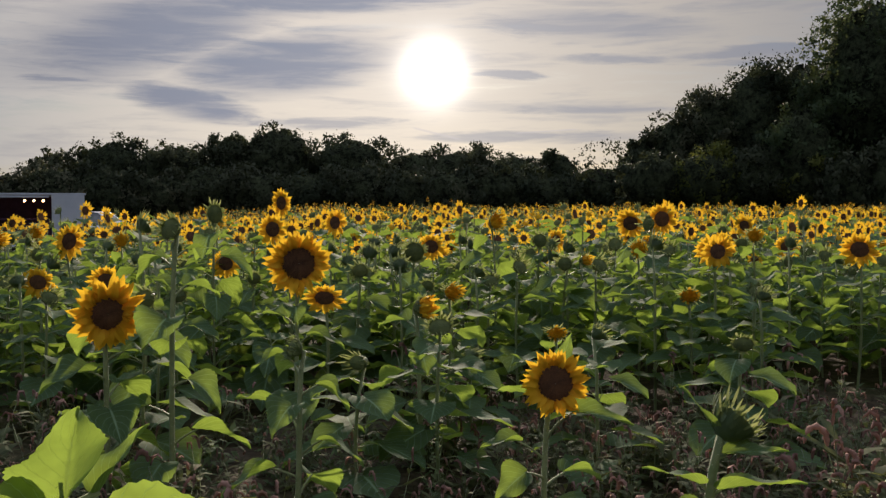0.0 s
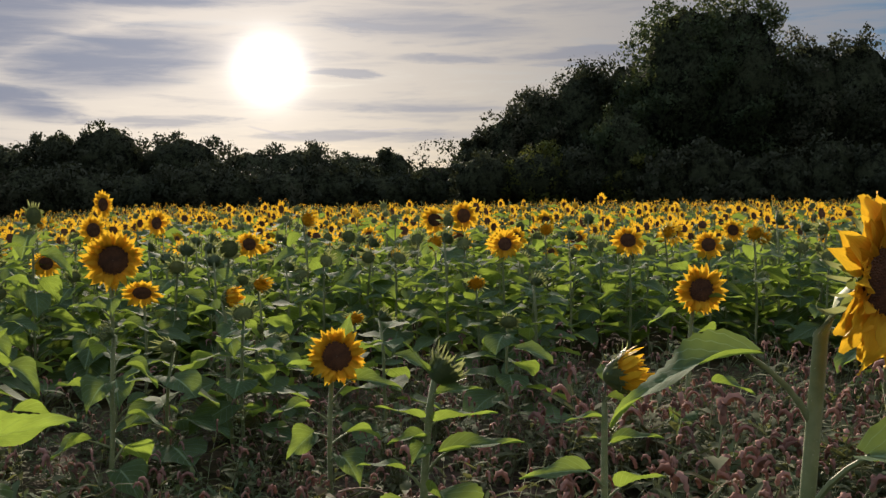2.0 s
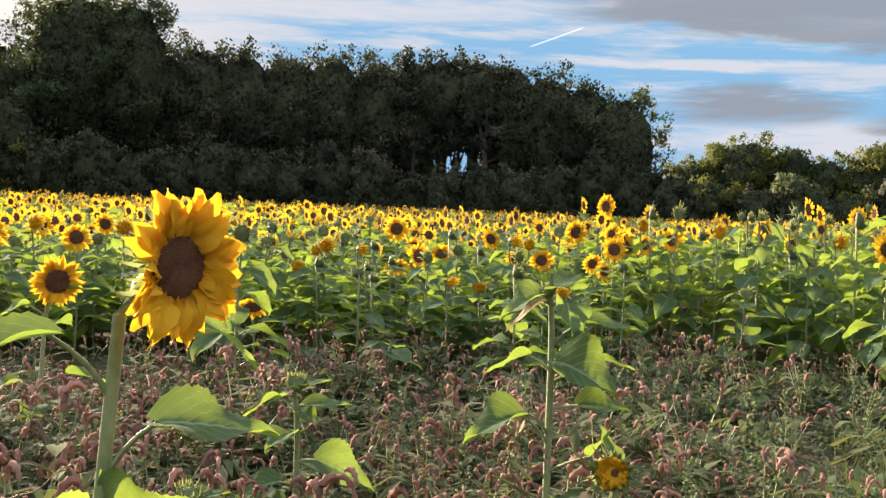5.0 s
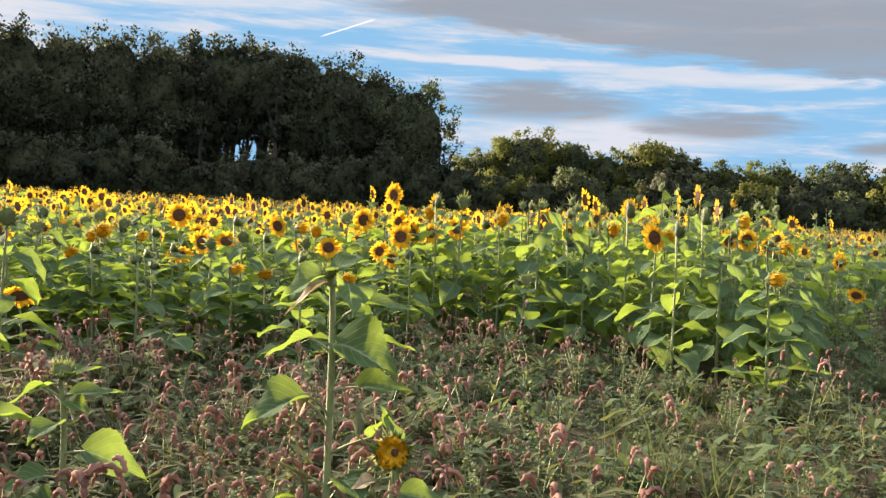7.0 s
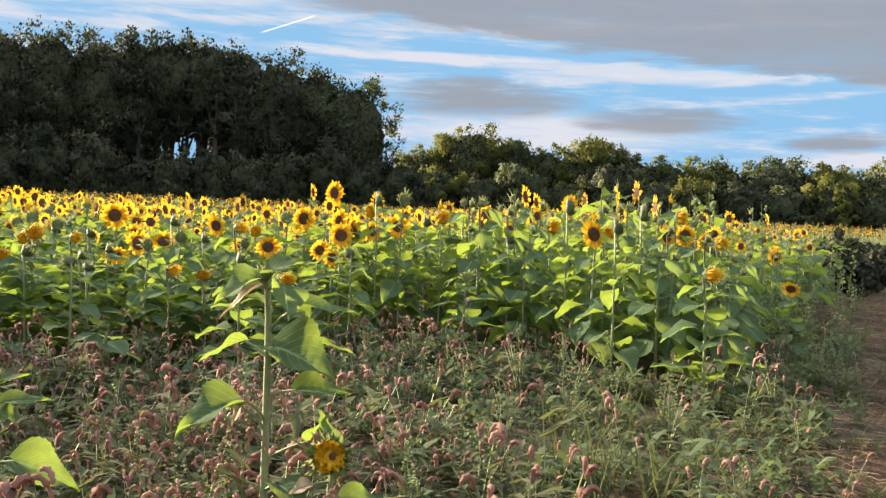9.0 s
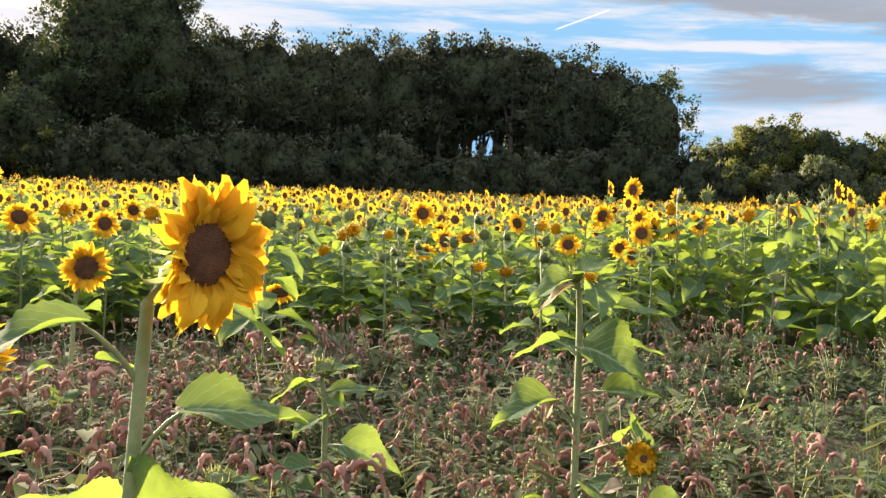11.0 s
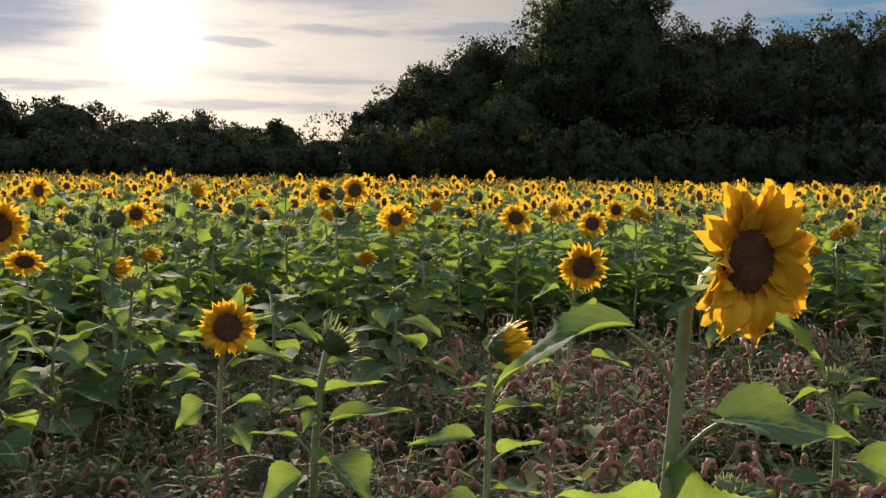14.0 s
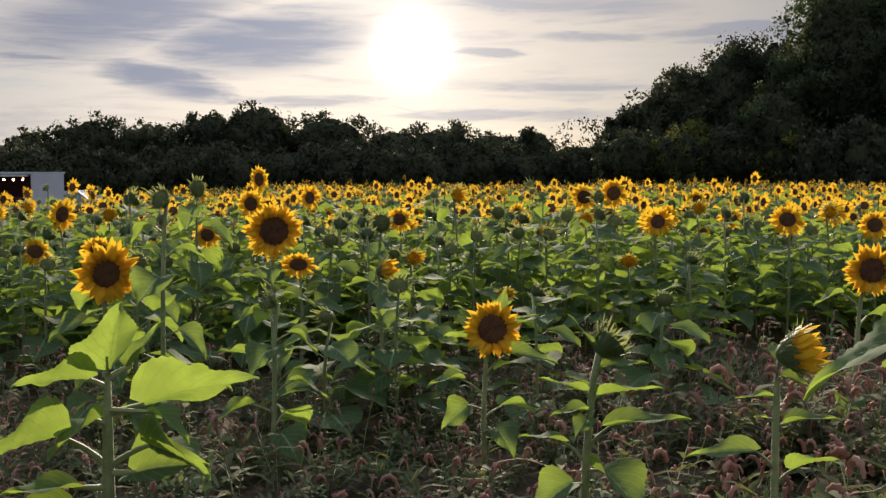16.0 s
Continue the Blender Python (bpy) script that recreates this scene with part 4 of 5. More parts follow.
def scatter(shapes, places):
    """Many copies of some shapes as one: places are rows of shape number, x, y, z, turn, size, height."""
    out_ = []
    places = np.asarray(places, float)
    for i, s in enumerate(shapes):
        q = places[places[:, 0] == i]
        if not len(q):
            continue
        c, sn = np.cos(q[:, 4]) * q[:, 5], np.sin(q[:, 4]) * q[:, 5]
        V = s[0]
        X = q[:, 1, None] + c[:, None] * V[:, 0] - sn[:, None] * V[:, 1]
        Y = q[:, 2, None] + sn[:, None] * V[:, 0] + c[:, None] * V[:, 1]
        Z = q[:, 3, None] + q[:, 6, None] * V[:, 2]
        n = len(q)
        Q = (s[1][None] + (np.arange(n) * len(V))[:, None, None]).reshape(-1, 4)
        out_.append([np.stack([X, Y, Z], -1).reshape(-1, 3), Q, np.tile(s[2], n), np.tile(s[3], (n, 1))])
    return joined(out_)


def crop(name, label, detail, lo, hi, keep_share, variants, leaves_n, headw=1.0):
    shapes = []
    for i in range(variants):
        kind = ("open", "bud", "open", "open", "bud", "half", "open", "bud")[i % 8]
        D = {"open": 0.160, "bud": 0.12, "half": 0.12}[kind] * headw * random.Random(i + 9).uniform(0.8, 1.15)
        n = facing(0, random.Random(i).uniform(-60, 60), random.Random(i + 50).uniform(-25, 14) if kind == "open" else 40)
        shapes.append(merged_plant(sunflower_pieces(kind, 0.9, D, n, random_leaves(200 + i, leaves_n, 0.9, 1.25, 0.26), 0, 200 + i, detail, stem_r=0.008)))
    r = random.Random(detail)
    rows = []
    for x, y, d in spots:
        if lo <= d < hi and r.random() < keep_share:
            kind_ = r.choice((1, 4, 7, 4)) if detail == 1 and path_side(x, y) < 3.0 and r.random() < 0.6 else r.randrange(variants)
            rows.append((kind_, x, y, float(land(x, y)), radians(view_az(x, y) + r.uniform(-25, 25)), r.uniform(0.85, 1.15), r.gauss(0.97, 0.10) * (1.1 if r.random() < 0.03 else 1) * max(1.0, tall_at(x, y) / 0.86)))
    s, mats = lean(scatter(shapes, rows))
    ob = new(name, to_mesh(name, s, mats))
    return tagged(ob, label, "sunflowers", kind="stuff")


crop("sunflower_crop", "dense crop of yellow sunflowers and green leaves", 1, edge, 22, 1.0, 9, 7)
crop("sunflower_crop", "sunflower crop in the middle of the field", 0, 22, 46, 0.46, 8, 5, 0.9)
crop("sunflower_crop", "distant sunflower crop reaching the wood", 0, 46, 90, 0.19, 6, 4, 0.88)

# ---- ground and track ----
def polar_sheet():
    """One sheet of ground from under the camera out to the horizon."""
    radii = np.concatenate([[0.0], np.geomspace(0.8, 60, 70), np.geomspace(70, 3000, 18)])
    a = np.linspace(0, 2 * np.pi, 181)
    X, Y = radii[:, None] * np.cos(a)[None], radii[:, None] * np.sin(a)[None]
    return grid(np.stack([X, Y, land(X, Y) + 0.0 * X], -1), 0)


ground = new("ground", to_mesh("ground", polar_sheet(), [SOIL]))
tagged(ground, "dark bare soil of a sunflower field", "ground", kind="structure")

along = np.linspace(-30, 25, 160)
across = np.linspace(0, 1, 14)
TX, TY = 0.768, 0.640     # the way the track runs
rag = 0.22 * np.sin(along * 2.1) + 0.15 * np.sin(along * 5.3 + 1)
W0, W1 = 0.0 + rag, -3.4 + 0.3 * np.sin(along * 1.3)
lat = W0[:, None] * (1 - across)[None] + W1[:, None] * across[None]
PX = 3.45 + TX * along[:, None] - TY * lat
PY = 3.05 + TY * along[:, None] + TX * lat
ruts = 0.02 * np.sin(lat * 4.0) + 0.012 * np.sin(along * 3.0)[:, None] * np.sin(lat * 7)
PZ = land(PX, PY) - 0.03 + 0.055 * np.clip(np.sin(across * np.pi) * 4, 0, 1)[None] + ruts * np.sin(across * np.pi)[None]
track = new("path", to_mesh("path", grid(np.stack([PX, PY, PZ], -1)), [TRACK]))
tagged(track, "trodden earth path strewn with straw beside the field", "path", kind="structure")

# ---- weeds ----
WMATS = [WEED, SPIKE, STEM, HEN, GRASS, STRAW, REDLEAF]


def small_leaf(length, width, pitch, droop, mat=0, m=2):
    return blade(length, width, pitch, droop, 2, m, 0.25, heart=0.4, mat=mat)


def redshank(seed, near=False):
    """A sprawling weed with narrow leaves and nodding pink spikes."""
    r = random.Random(seed)
    out_ = []
    for s in range(3):
        a, h, tip = r.uniform(0, 360), r.uniform(0.12, 0.34), r.uniform(0.05, 0.14)
        d = Vector((math.cos(radians(a)), math.sin(radians(a)), 0))
        line = np.array([tuple(d * (tip * t ** 1.4) + Vector((0, 0, h * t))) for t in (0, 0.5, 1)])
        out_.append(tube(line, [0.0025, 0.002, 0.0016], 3, 2))
        for k_ in range(6):
            t = 0.1 + 0.85 * k_ / 6
            p0 = d * (tip * t ** 1.4) + Vector((0, 0, h * t))
            out_.append(turned(small_leaf(r.uniform(0.07, 0.145), r.uniform(0.022, 0.040), r.uniform(-15, 40), r.uniform(20, 80), 6, 2 if near else 1), r.uniform(0, 360), 0, p0))
        for k_ in range(2 if s == 0 else 1):
            b = radians(a + r.uniform(-70, 70))
            dd = Vector((math.cos(b), math.sin(b), 0))
            ln = r.uniform(0.024, 0.052)
            p0 = Vector(line[-1]) + Vector((0, 0, r.uniform(-0.02, 0.03)))
            steps, sides = (11, 5) if near else (4, 3)
            ts = np.linspace(0, 1, steps)
            bend = r.choice((1.7, 2.3, 2.8, 3.1)) * r.uniform(0.85, 1.12)
            arc = [tuple(p0 + dd * (ln * (1 - math.cos(t * bend))) * 0.6 + Vector((0, 0, ln * math.sin(t * bend)))) for t in ts]
            rad = (0.0082 if near else 0.0085) * np.sin(np.pi * np.clip(ts * 0.85 + 0.12, 0, 1)) ** 0.5 * r.uniform(0.65, 1.1)
            if near:
                rad = rad * np.where(np.arange(steps) % 2, 1.25, 0.72)
            out_.append(tube(np.array(arc), rad, sides, 1))
    return joined(out_)


def goosefoot(seed):
    """An upright pale green weed whose spike is set with small clusters."""
    r = random.Random(seed)
    h = r.uniform(0.30, 0.48)
    out_ = [tube(np.array([(0, 0, 0), (r.uniform(-.02, .02), 0.01, h * 0.6), (r.uniform(-.04, .04), 0.0, h)]), [0.003, 0.0025, 0.001], 3, 3)]
    for i in range(34):
        t = 0.35 + 0.65 * i / 34
        a, rad = r.uniform(0, 6.28), 0.030 * (1.15 - t) + 0.006
        c = (rad * math.cos(a), rad * math.sin(a), h * t + r.uniform(-.01, .01))
        out_.append(turned(dome(0.008, 0.010, 1, 4, 3), r.uniform(0, 360), r.uniform(-60, 60), c))
    for i in range(10):
        t = 0.05 + 0.5 * i / 10
        out_.append(turned(small_leaf(0.05, 0.022, 25, 50, 3), r.uniform(0, 360), 0, (0, 0, h * t)))
    return joined(out_)


def grass_tuft(seed, tall=0.22, mat=4):
    r = random.Random(seed)
    out_ = []
    for i in range(14):
        ln = tall * r.uniform(0.5, 1.2)
        out_.append(turned(blade(ln, 0.006, r.uniform(55, 88), r.uniform(20, 80), 3, 1, 0, heart=0.2, mat=mat), r.uniform(0, 360), 0, (r.uniform(-.03, .03), r.uniform(-.03, .03), 0)))
    return joined(out_)


def low_leaves(seed):
    """A low rosette of broad weed leaves."""
    r = random.Random(seed)
    return joined([turned(small_leaf(r.uniform(0.04, 0.085), r.uniform(0.018, 0.036), r.uniform(0, 50), r.uniform(20, 70), 0, 1), r.uniform(0, 360), 0,
                          (r.uniform(-.05, .05), r.uniform(-.05, .05), r.uniform(0, 0.12))) for _ in range(15)])


def slim(s, mats):
    used, idx = np.unique(s[2], return_inverse=True)
    return [s[0], s[1], idx, s[3]], [mats[i] for i in used]


def patch_of(name, label, category, shapes, rows):
    s, mats = slim(scatter(shapes, rows), WMATS)
    return tagged(new(name, to_mesh(name, s, mats)), label, category, kind="stuff")


wr = random.Random(21)
red_rows, hen_rows, low_rows, grass_rows, straw_rows = [], [], [], [], []
for i in range(7000):
    x, y = wr.uniform(-6.5, 10.5), wr.uniform(1.2, 9.6)
    a, d = view_az(x, y), math.hypot(x, y)
    if not -60 < a < 56 or d > 11.5:
        continue
    side = path_side(x, y)
    if side < -0.1 + wr.uniform(-0.15, 0.25):
        continue
    inside = in_field(x, y)
    deep = y - np.interp(x, [p0[0] for p0 in FRONT], [p0[1] for p0 in FRONT])
    if inside and (deep > 1.0 or wr.random() < 0.45):
        continue
    row = (x, y, float(land(x, y)), wr.uniform(0, 6.28))
    clump = noise.noise(Vector((x * 1.7, y * 1.7, 5.0)))
    grow = wr.uniform(0.7, 1.2) * (0.8 if x < -1 else 1.0) * (1.0 + 0.55 * clump)
    pale = noise.noise(Vector((x * 0.45, y * 0.45, 2.0)))
    if side < 1.3 and wr.random() < 0.55:
        grass_rows.append((wr.randrange(4), *row, grow, grow * wr.uniform(0.7, 1.3)))
    elif pale > 0.12 and wr.random() < 0.40 or x > 2.2 and wr.random() < 0.62:
        low_rows.append((wr.randrange(4), *row, grow * 0.95, grow * 1.3))
        low_rows.append((wr.randrange(4), x + wr.uniform(-0.1, 0.1), y + wr.uniform(-0.1, 0.1), row[2], wr.uniform(0, 6.28), grow * 0.8, grow * 1.0))
    else:
        red_rows.append((wr.randrange(8) + (8 if d < 4.6 else 0), *row, grow, grow))
    if wr.random() < (0.07 if x > 1.8 else 0.03 if x > 0.3 else 0.006):
        hen_rows.append((wr.randrange(5), *row, 1.0, wr.uniform(0.7, 1.15)))
    if wr.random() < (0.4 if x > -0.6 else 0.1):
        low_rows.append((wr.randrange(4), x + 0.05, y + 0.05, row[2], row[3], grow * 1.2, grow * 1.2))
for i in range(190):     # tall feathery weeds and rank grass where the field meets the path
    s_, l_ = wr.uniform(3.2, 16), wr.gauss(0.75, 0.35)
    x, y = 3.45 + 0.768 * s_ - 0.640 * l_, 3.05 + 0.640 * s_ + 0.768 * l_
    k_ = wr.uniform(0.8, 1.9)
    hen_rows.append((wr.randrange(5), x, y, float(land(x, y)), wr.uniform(0, 6.28), 0.8 + 0.5 * k_, k_))
for i in range(170):     # rank growth across the far end of the path
    s_, l_ = wr.uniform(21.5, 26), wr.uniform(-7.0, 0.8)
    x, y = 3.45 + 0.768 * s_ - 0.640 * l_, 3.05 + 0.640 * s_ + 0.768 * l_
    if math.hypot(x - 21.6, y - 16.2) > 1.6:
        grass_rows.append((wr.randrange(4), x, y, float(land(x, y)), wr.uniform(0, 6.28), wr.uniform(2.5, 4.5), wr.uniform(2.0, 3.6)))
        hen_rows.append((wr.randrange(5), x + 0.3, y, float(land(x, y)), wr.uniform(0, 6.28), wr.uniform(2.0, 3.5), wr.uniform(1.4, 2.2)))
for x, y, k_ in ((7.49, 8.12, 3.4), (7.40, 8.20, 3.0), (9.28, 9.17, 3.0), (9.15, 9.25, 2.6), (7.62, 8.05, 2.7)):
    hen_rows.append((wr.randrange(5), x, y, 0.0, wr.uniform(0, 6.28), 2.4, k_))
patch_of("redshank_weeds", "low tangle of weeds with nodding pink flower spikes", "weeds", [redshank(300 + i, i > 7) for i in range(16)], red_rows)
patch_of("broadleaf_weeds", "low green broadleaf weeds between the flowers", "weeds", [low_leaves(330 + i) for i in range(4)], low_rows)
patch_of("goosefoot_weeds", "upright pale green seed spikes among the weeds", "weeds", [goosefoot(350 + i) for i in range(5)], hen_rows)
for i in range(900):
    s_, l_ = wr.uniform(-2, 30), wr.choice((wr.gauss(0.0, 0.28), wr.gauss(-0.1, 0.3), wr.gauss(-1.6, 0.25), wr.uniform(-3.4, 0.2)))
    x, y = 3.45 + TX * s_ - TY * l_, 3.05 + TY * s_ + TX * l_
    if wr.random() < (0.75 if abs(l_) < 0.4 else 0.35):
        grass_rows.append((wr.randrange(4), x, y, float(land(x, y)) + 0.01, wr.uniform(0, 6.28), wr.uniform(0.5, 1.0), wr.uniform(0.25, 0.8)))
for i in range(8000):
    s_, l_ = -1 + 24 * wr.random() ** 1.6, wr.uniform(-3.3, 0.35)
    x, y = 3.45 + TX * s_ - TY * l_, 3.05 + TY * s_ + TX * l_
    straw_rows.append((0, x, y, float(land(x, y)) + 0.045, wr.uniform(0, 6.28), wr.uniform(0.35, 1.2), 1.0))
for i in range(450):     # rank grass round the place where the camera stands
    x, y = wr.uniform(-7, 4), wr.uniform(-6, 1.1)
    if path_side(x, y) > 0.1 or path_side(x, y) < -2.7:
        grass_rows.append((wr.randrange(4), x, y, float(land(x, y)), wr.uniform(0, 6.28), wr.uniform(0.7, 1.3), wr.uniform(0.5, 1.1)))
patch_of("grass_tufts", "tufts of dry and green grass along the path", "grass", [grass_tuft(370 + i) for i in range(4)], grass_rows)
patch_of("loose_straw", "loose straw stalks strewn on the path", "straw", [turned(tube(np.array([(0, -0.05, 0), (0.004, 0, 0.004), (0, 0.05, 0)]), [0.0016, 0.0018, 0.0012], 3, 5))], straw_rows)

# ---- trees ----
def foliage(lobes, clumps, each, size, seed, droop=0.0):
    """Clumps of leaf sprays on some lobes (x, y, z, rx, ry, rz): coarse sprays inside, fine ones outside. Gives the shape and its normals."""
    g = np.random.default_rng(seed)
    L = np.array(lobes, float)
    area = L[:, 3] * L[:, 5]
    which = g.choice(len(L), clumps, p=area / area.sum())
    d = g.normal(size=(clumps, 3))
    d /= np.linalg.norm(d, axis=1)[:, None]
    even = np.flatnonzero(which == 0)     # the main lobe is covered evenly
    zz = 1 - 2 * (np.arange(len(even)) + 0.5) / max(1, len(even))
    aa = np.arange(len(even)) * 2.39996 + seed
    d[even] = np.stack([np.cos(aa) * np.sqrt(1 - zz ** 2), np.sin(aa) * np.sqrt(1 - zz ** 2), zz], -1)
    swell = 1 + 0.12 * np.sin(d[:, 0] * 6 + which * 2.1) * np.sin(d[:, 2] * 5 + which)
    rc = np.sqrt(L[0, 3] * L[0, 5]) * g.uniform(0.14, 0.27, clumps)
    inner = np.where((which == 0) & (g.random(clumps) < 0.15), g.uniform(0.7, 0.9, clumps), 1.0)[:, None]
    C = L[which, :3] + d * np.maximum(L[which, 3:6] * swell[:, None] - rc[:, None] * 0.8, 0.2) * inner
    crown = (C - L[0, :3]) / L[0, 3:6] ** 2
    crown /= np.linalg.norm(crown, axis=1)[:, None] + 1e-6
    count = clumps * each
    w_ = np.repeat(np.arange(clumps), each)
    d2 = g.normal(size=(count, 3)) + crown[w_] * 0.5
    d2 /= np.linalg.norm(d2, axis=1)[:, None]
    far = g.random(count) ** 0.55
    edge_ = 1 + 0.2 * np.sin(d2[:, 0] * 6 + w_) * np.sin(d2[:, 2] * 7 + w_ * 2)
    P = C[w_] + d2 * (rc[w_] * (0.25 + 0.85 * far) * edge_)[:, None]
    ln = size * np.interp(far, [0, 0.75, 1], [1.6, 1.25, 0.55]) * g.uniform(0.65, 1.1, count)
    t = g.normal(size=(count, 3)) + d2 * 0.8 + np.array([0, 0, 0.45 - droop])
    t /= np.linalg.norm(t, axis=1)[:, None]
    b_ = np.cross(t, g.normal(size=(count, 3)) + d2 * 1.2)
    b_ /= np.linalg.norm(b_, axis=1)[:, None]
    h = b_ * (ln * g.uniform(0.26, 0.44, count))[:, None]
    T = t * ln[:, None]
    V = np.stack([P - T * 0.5, P + h + T * 0.1, P + T * 0.5, P - h - T * 0.1], 1).reshape(-1, 3)
    N = d2 * 0.75 + crown[w_] * 0.7 + 0.13 * g.normal(size=(count, 3))     # sprays shade with the bough that they sit on
    Q = np.arange(count * 4).reshape(-1, 4)
    swap = (np.cross(V[1::4] - V[0::4], V[2::4] - V[0::4]) * N).sum(1) < 0
    Q[swap] = Q[swap][:, ::-1]
    N /= np.linalg.norm(N, axis=1)[:, None]
    return [V, Q, np.zeros(len(Q), int), np.zeros((len(V), 2))], np.repeat(N, 4, 0)


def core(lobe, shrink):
    """A solid for the dense inner boughs that no light comes through; its colour holds their shade."""
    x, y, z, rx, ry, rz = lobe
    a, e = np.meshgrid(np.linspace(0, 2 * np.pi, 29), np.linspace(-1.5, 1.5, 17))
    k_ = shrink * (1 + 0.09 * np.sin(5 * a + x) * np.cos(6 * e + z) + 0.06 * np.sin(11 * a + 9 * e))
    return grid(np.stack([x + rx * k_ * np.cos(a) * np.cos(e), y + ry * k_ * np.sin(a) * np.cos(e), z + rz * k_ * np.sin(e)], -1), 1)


def tree(azim, dist, top, spread, label, name="tree", mat=None, low=0.15, density=1.0, leaf=0.34, seed=0, solid_core=True, droop=0.0, lobes_n=9, category="tree", slim_=1.0, limbs=3):
    """A tree with a tapered trunk, limbs and a crown of loose leaf sprays. low: where the crown begins, as a share of its height."""
    r = random.Random(seed * 7 + 5)
    x, y = -math.sin(radians(azim)) * dist, math.cos(radians(azim)) * dist
    z0 = float(land(x, y))
    height = (top - z0) * 1.07
    half = spread / 2
    root = new(name)
    root.matrix_basis = Matrix.Translation((x, y, z0)) @ Matrix.Rotation(radians(azim), 4, "Z")
    tagged(root, label, category, kind="")
    zc, hz = height * (low + 1) / 2, height * (1 - low) / 2
    lobes = [(0, 0, zc, half * 0.84 * slim_, half * 0.84, hz * 0.93)]
    for i in range(lobes_n * 3):
        a, f = r.uniform(0, 6.28), r.uniform(-0.95, 0.97)
        k_ = (1 - abs(f) ** 3) ** 0.5
        q = r.uniform(0.15, 0.32)
        lobes.append((math.cos(a) * half * 0.78 * k_ * slim_, math.sin(a) * half * 0.78 * k_, zc + f * hz * 0.88, half * q, half * q, min(half, hz) * q * 1.1))
    clumps = int(min(330, 50 + density * 3.6 * lobes[0][3] * lobes[0][5]))
    trunk_h = height * min(0.8, low + 0.45)
    tr_ = max(0.08, height * 0.017)
    line = np.array([(r.uniform(-.15, .15) * t, r.uniform(-.15, .15) * t, trunk_h * t - 0.1 * (t == 0)) for t in np.linspace(0, 1, 6)])
    part("trunk", to_mesh("trunk", tube(line, np.linspace(tr_ * 1.25, tr_ * 0.4, 6), 8), [BARK]), root)
    for i in range(limbs):
        t0 = r.uniform(0.45, 0.85)
        a = r.uniform(0, 6.28)
        p0 = np.array([0, 0, trunk_h * t0])
        end = p0 + np.array([math.cos(a) * half * 0.7, math.sin(a) * half * 0.7, height * 0.2])
        part("limb", to_mesh("limb", tube(np.array([p0, p0 * 0.45 + end * 0.55 + np.array([0, 0, -0.2]), end]), [tr_ * 0.5, tr_ * 0.32, tr_ * 0.1], 6), [BARK]), root)
    sprays, normals = foliage(lobes, clumps if solid_core else clumps // 2, int(50 * min(1, density + 0.2)), leaf * 0.70, seed + 400, droop)
    shapes = [sprays]
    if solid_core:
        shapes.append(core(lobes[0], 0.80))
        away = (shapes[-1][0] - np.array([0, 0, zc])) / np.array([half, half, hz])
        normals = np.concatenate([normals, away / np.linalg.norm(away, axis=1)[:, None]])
    me = to_mesh("crown", joined(shapes), [mat or WOOD, BOUGH_SHADE])
    me.normals_split_custom_set_from_vertices(normals.tolist())
    part("crown", me, root)
    return root


def at_el(dist, el_):
    return 1.2 + dist * math.tan(radians(el_))


DARK = "dark green broadleaf tree at the edge of the field"
# far hedge and trees to the left: azimuth, elevation of the top, breadth in degrees
for i, (a, e, b) in enumerate([(48.4, 2.5, 2.4), (45.4, 3.1, 3.6), (42.2, 3.0, 4.6), (39.2, 3.6, 2.6), (36.8, 4.0, 4.0), (33.0, 3.4, 4.4), (29.6, 2.7, 3.6), (27.0, 2.8, 4.4), (24.1, 2.5, 3.4), (21.9, 2.6, 2.6)]):
    tree(a, 98, at_el(98, e), 98 * radians(b * 1.35), DARK, "tree", WOOD, 0.02, 1.6, 0.36, i)
for i in range(18):
    a = 56 - i * 2.6
    tree(a, 92, at_el(92, 1.75 + 0.25 * math.sin(i * 2.3)), 9.5, "dark green hedge bush beyond the field", "bush", WOOD, -0.25, 1.3, 0.36, 40 + i, category="bush", lobes_n=6, limbs=1)
tree(19.2, 90, at_el(90, 3.5), 6.5, "thin twiggy tree at the end of the wood", "tree", WOOD, 0.1, 0.35, 0.30, 60, solid_core=False)
# dark wood that climbs towards the big tree
for i, (a, e, b) in enumerate([(17.3, 3.5, 2.2), (15.6, 4.5, 2.8), (13.7, 5.8, 3.2), (11.4, 7.0, 3.8), (9.2, 7.2, 3.6)]):
    tree(a, 92, at_el(92, e), 92 * radians(b * 1.45), DARK, "tree", WOOD, 0.05, 0.9, 0.36, 70 + i)
for i, (a, e, b) in enumerate([(16.8, 2.4, 3.6), (14.0, 2.6, 4.2), (11.4, 2.8, 3.6), (9.0, 2.6, 3.6)]):
    tree(a, 80, at_el(80, e), 80 * radians(b * 1.3), "round green bush in front of the wood", "bush", HEDGE if i % 2 else WOOD, 0.0, 0.9, 0.3, 80 + i, category="bush", lobes_n=6, limbs=1)
# the big tree
tree(3.3, 83, at_el(83, 9.9), 83 * radians(5.6), "large tall broadleaf tree standing against a second one", "tree", WILLOW, 0.10, 1.6, 0.34, 92, lobes_n=14, limbs=5)
tree(6.0, 84, at_el(84, 10.1), 84 * radians(7.2), "large tall broadleaf tree that rises over the wood", "tree", WILLOW, 0.08, 1.9, 0.36, 90, lobes_n=16, limbs=6)
tree(9.4, 80, at_el(80, 4.9), 80 * radians(4.6), "low spreading tree beside the large tree", "tree", WILLOW, 0.02, 0.85, 0.34, 91)
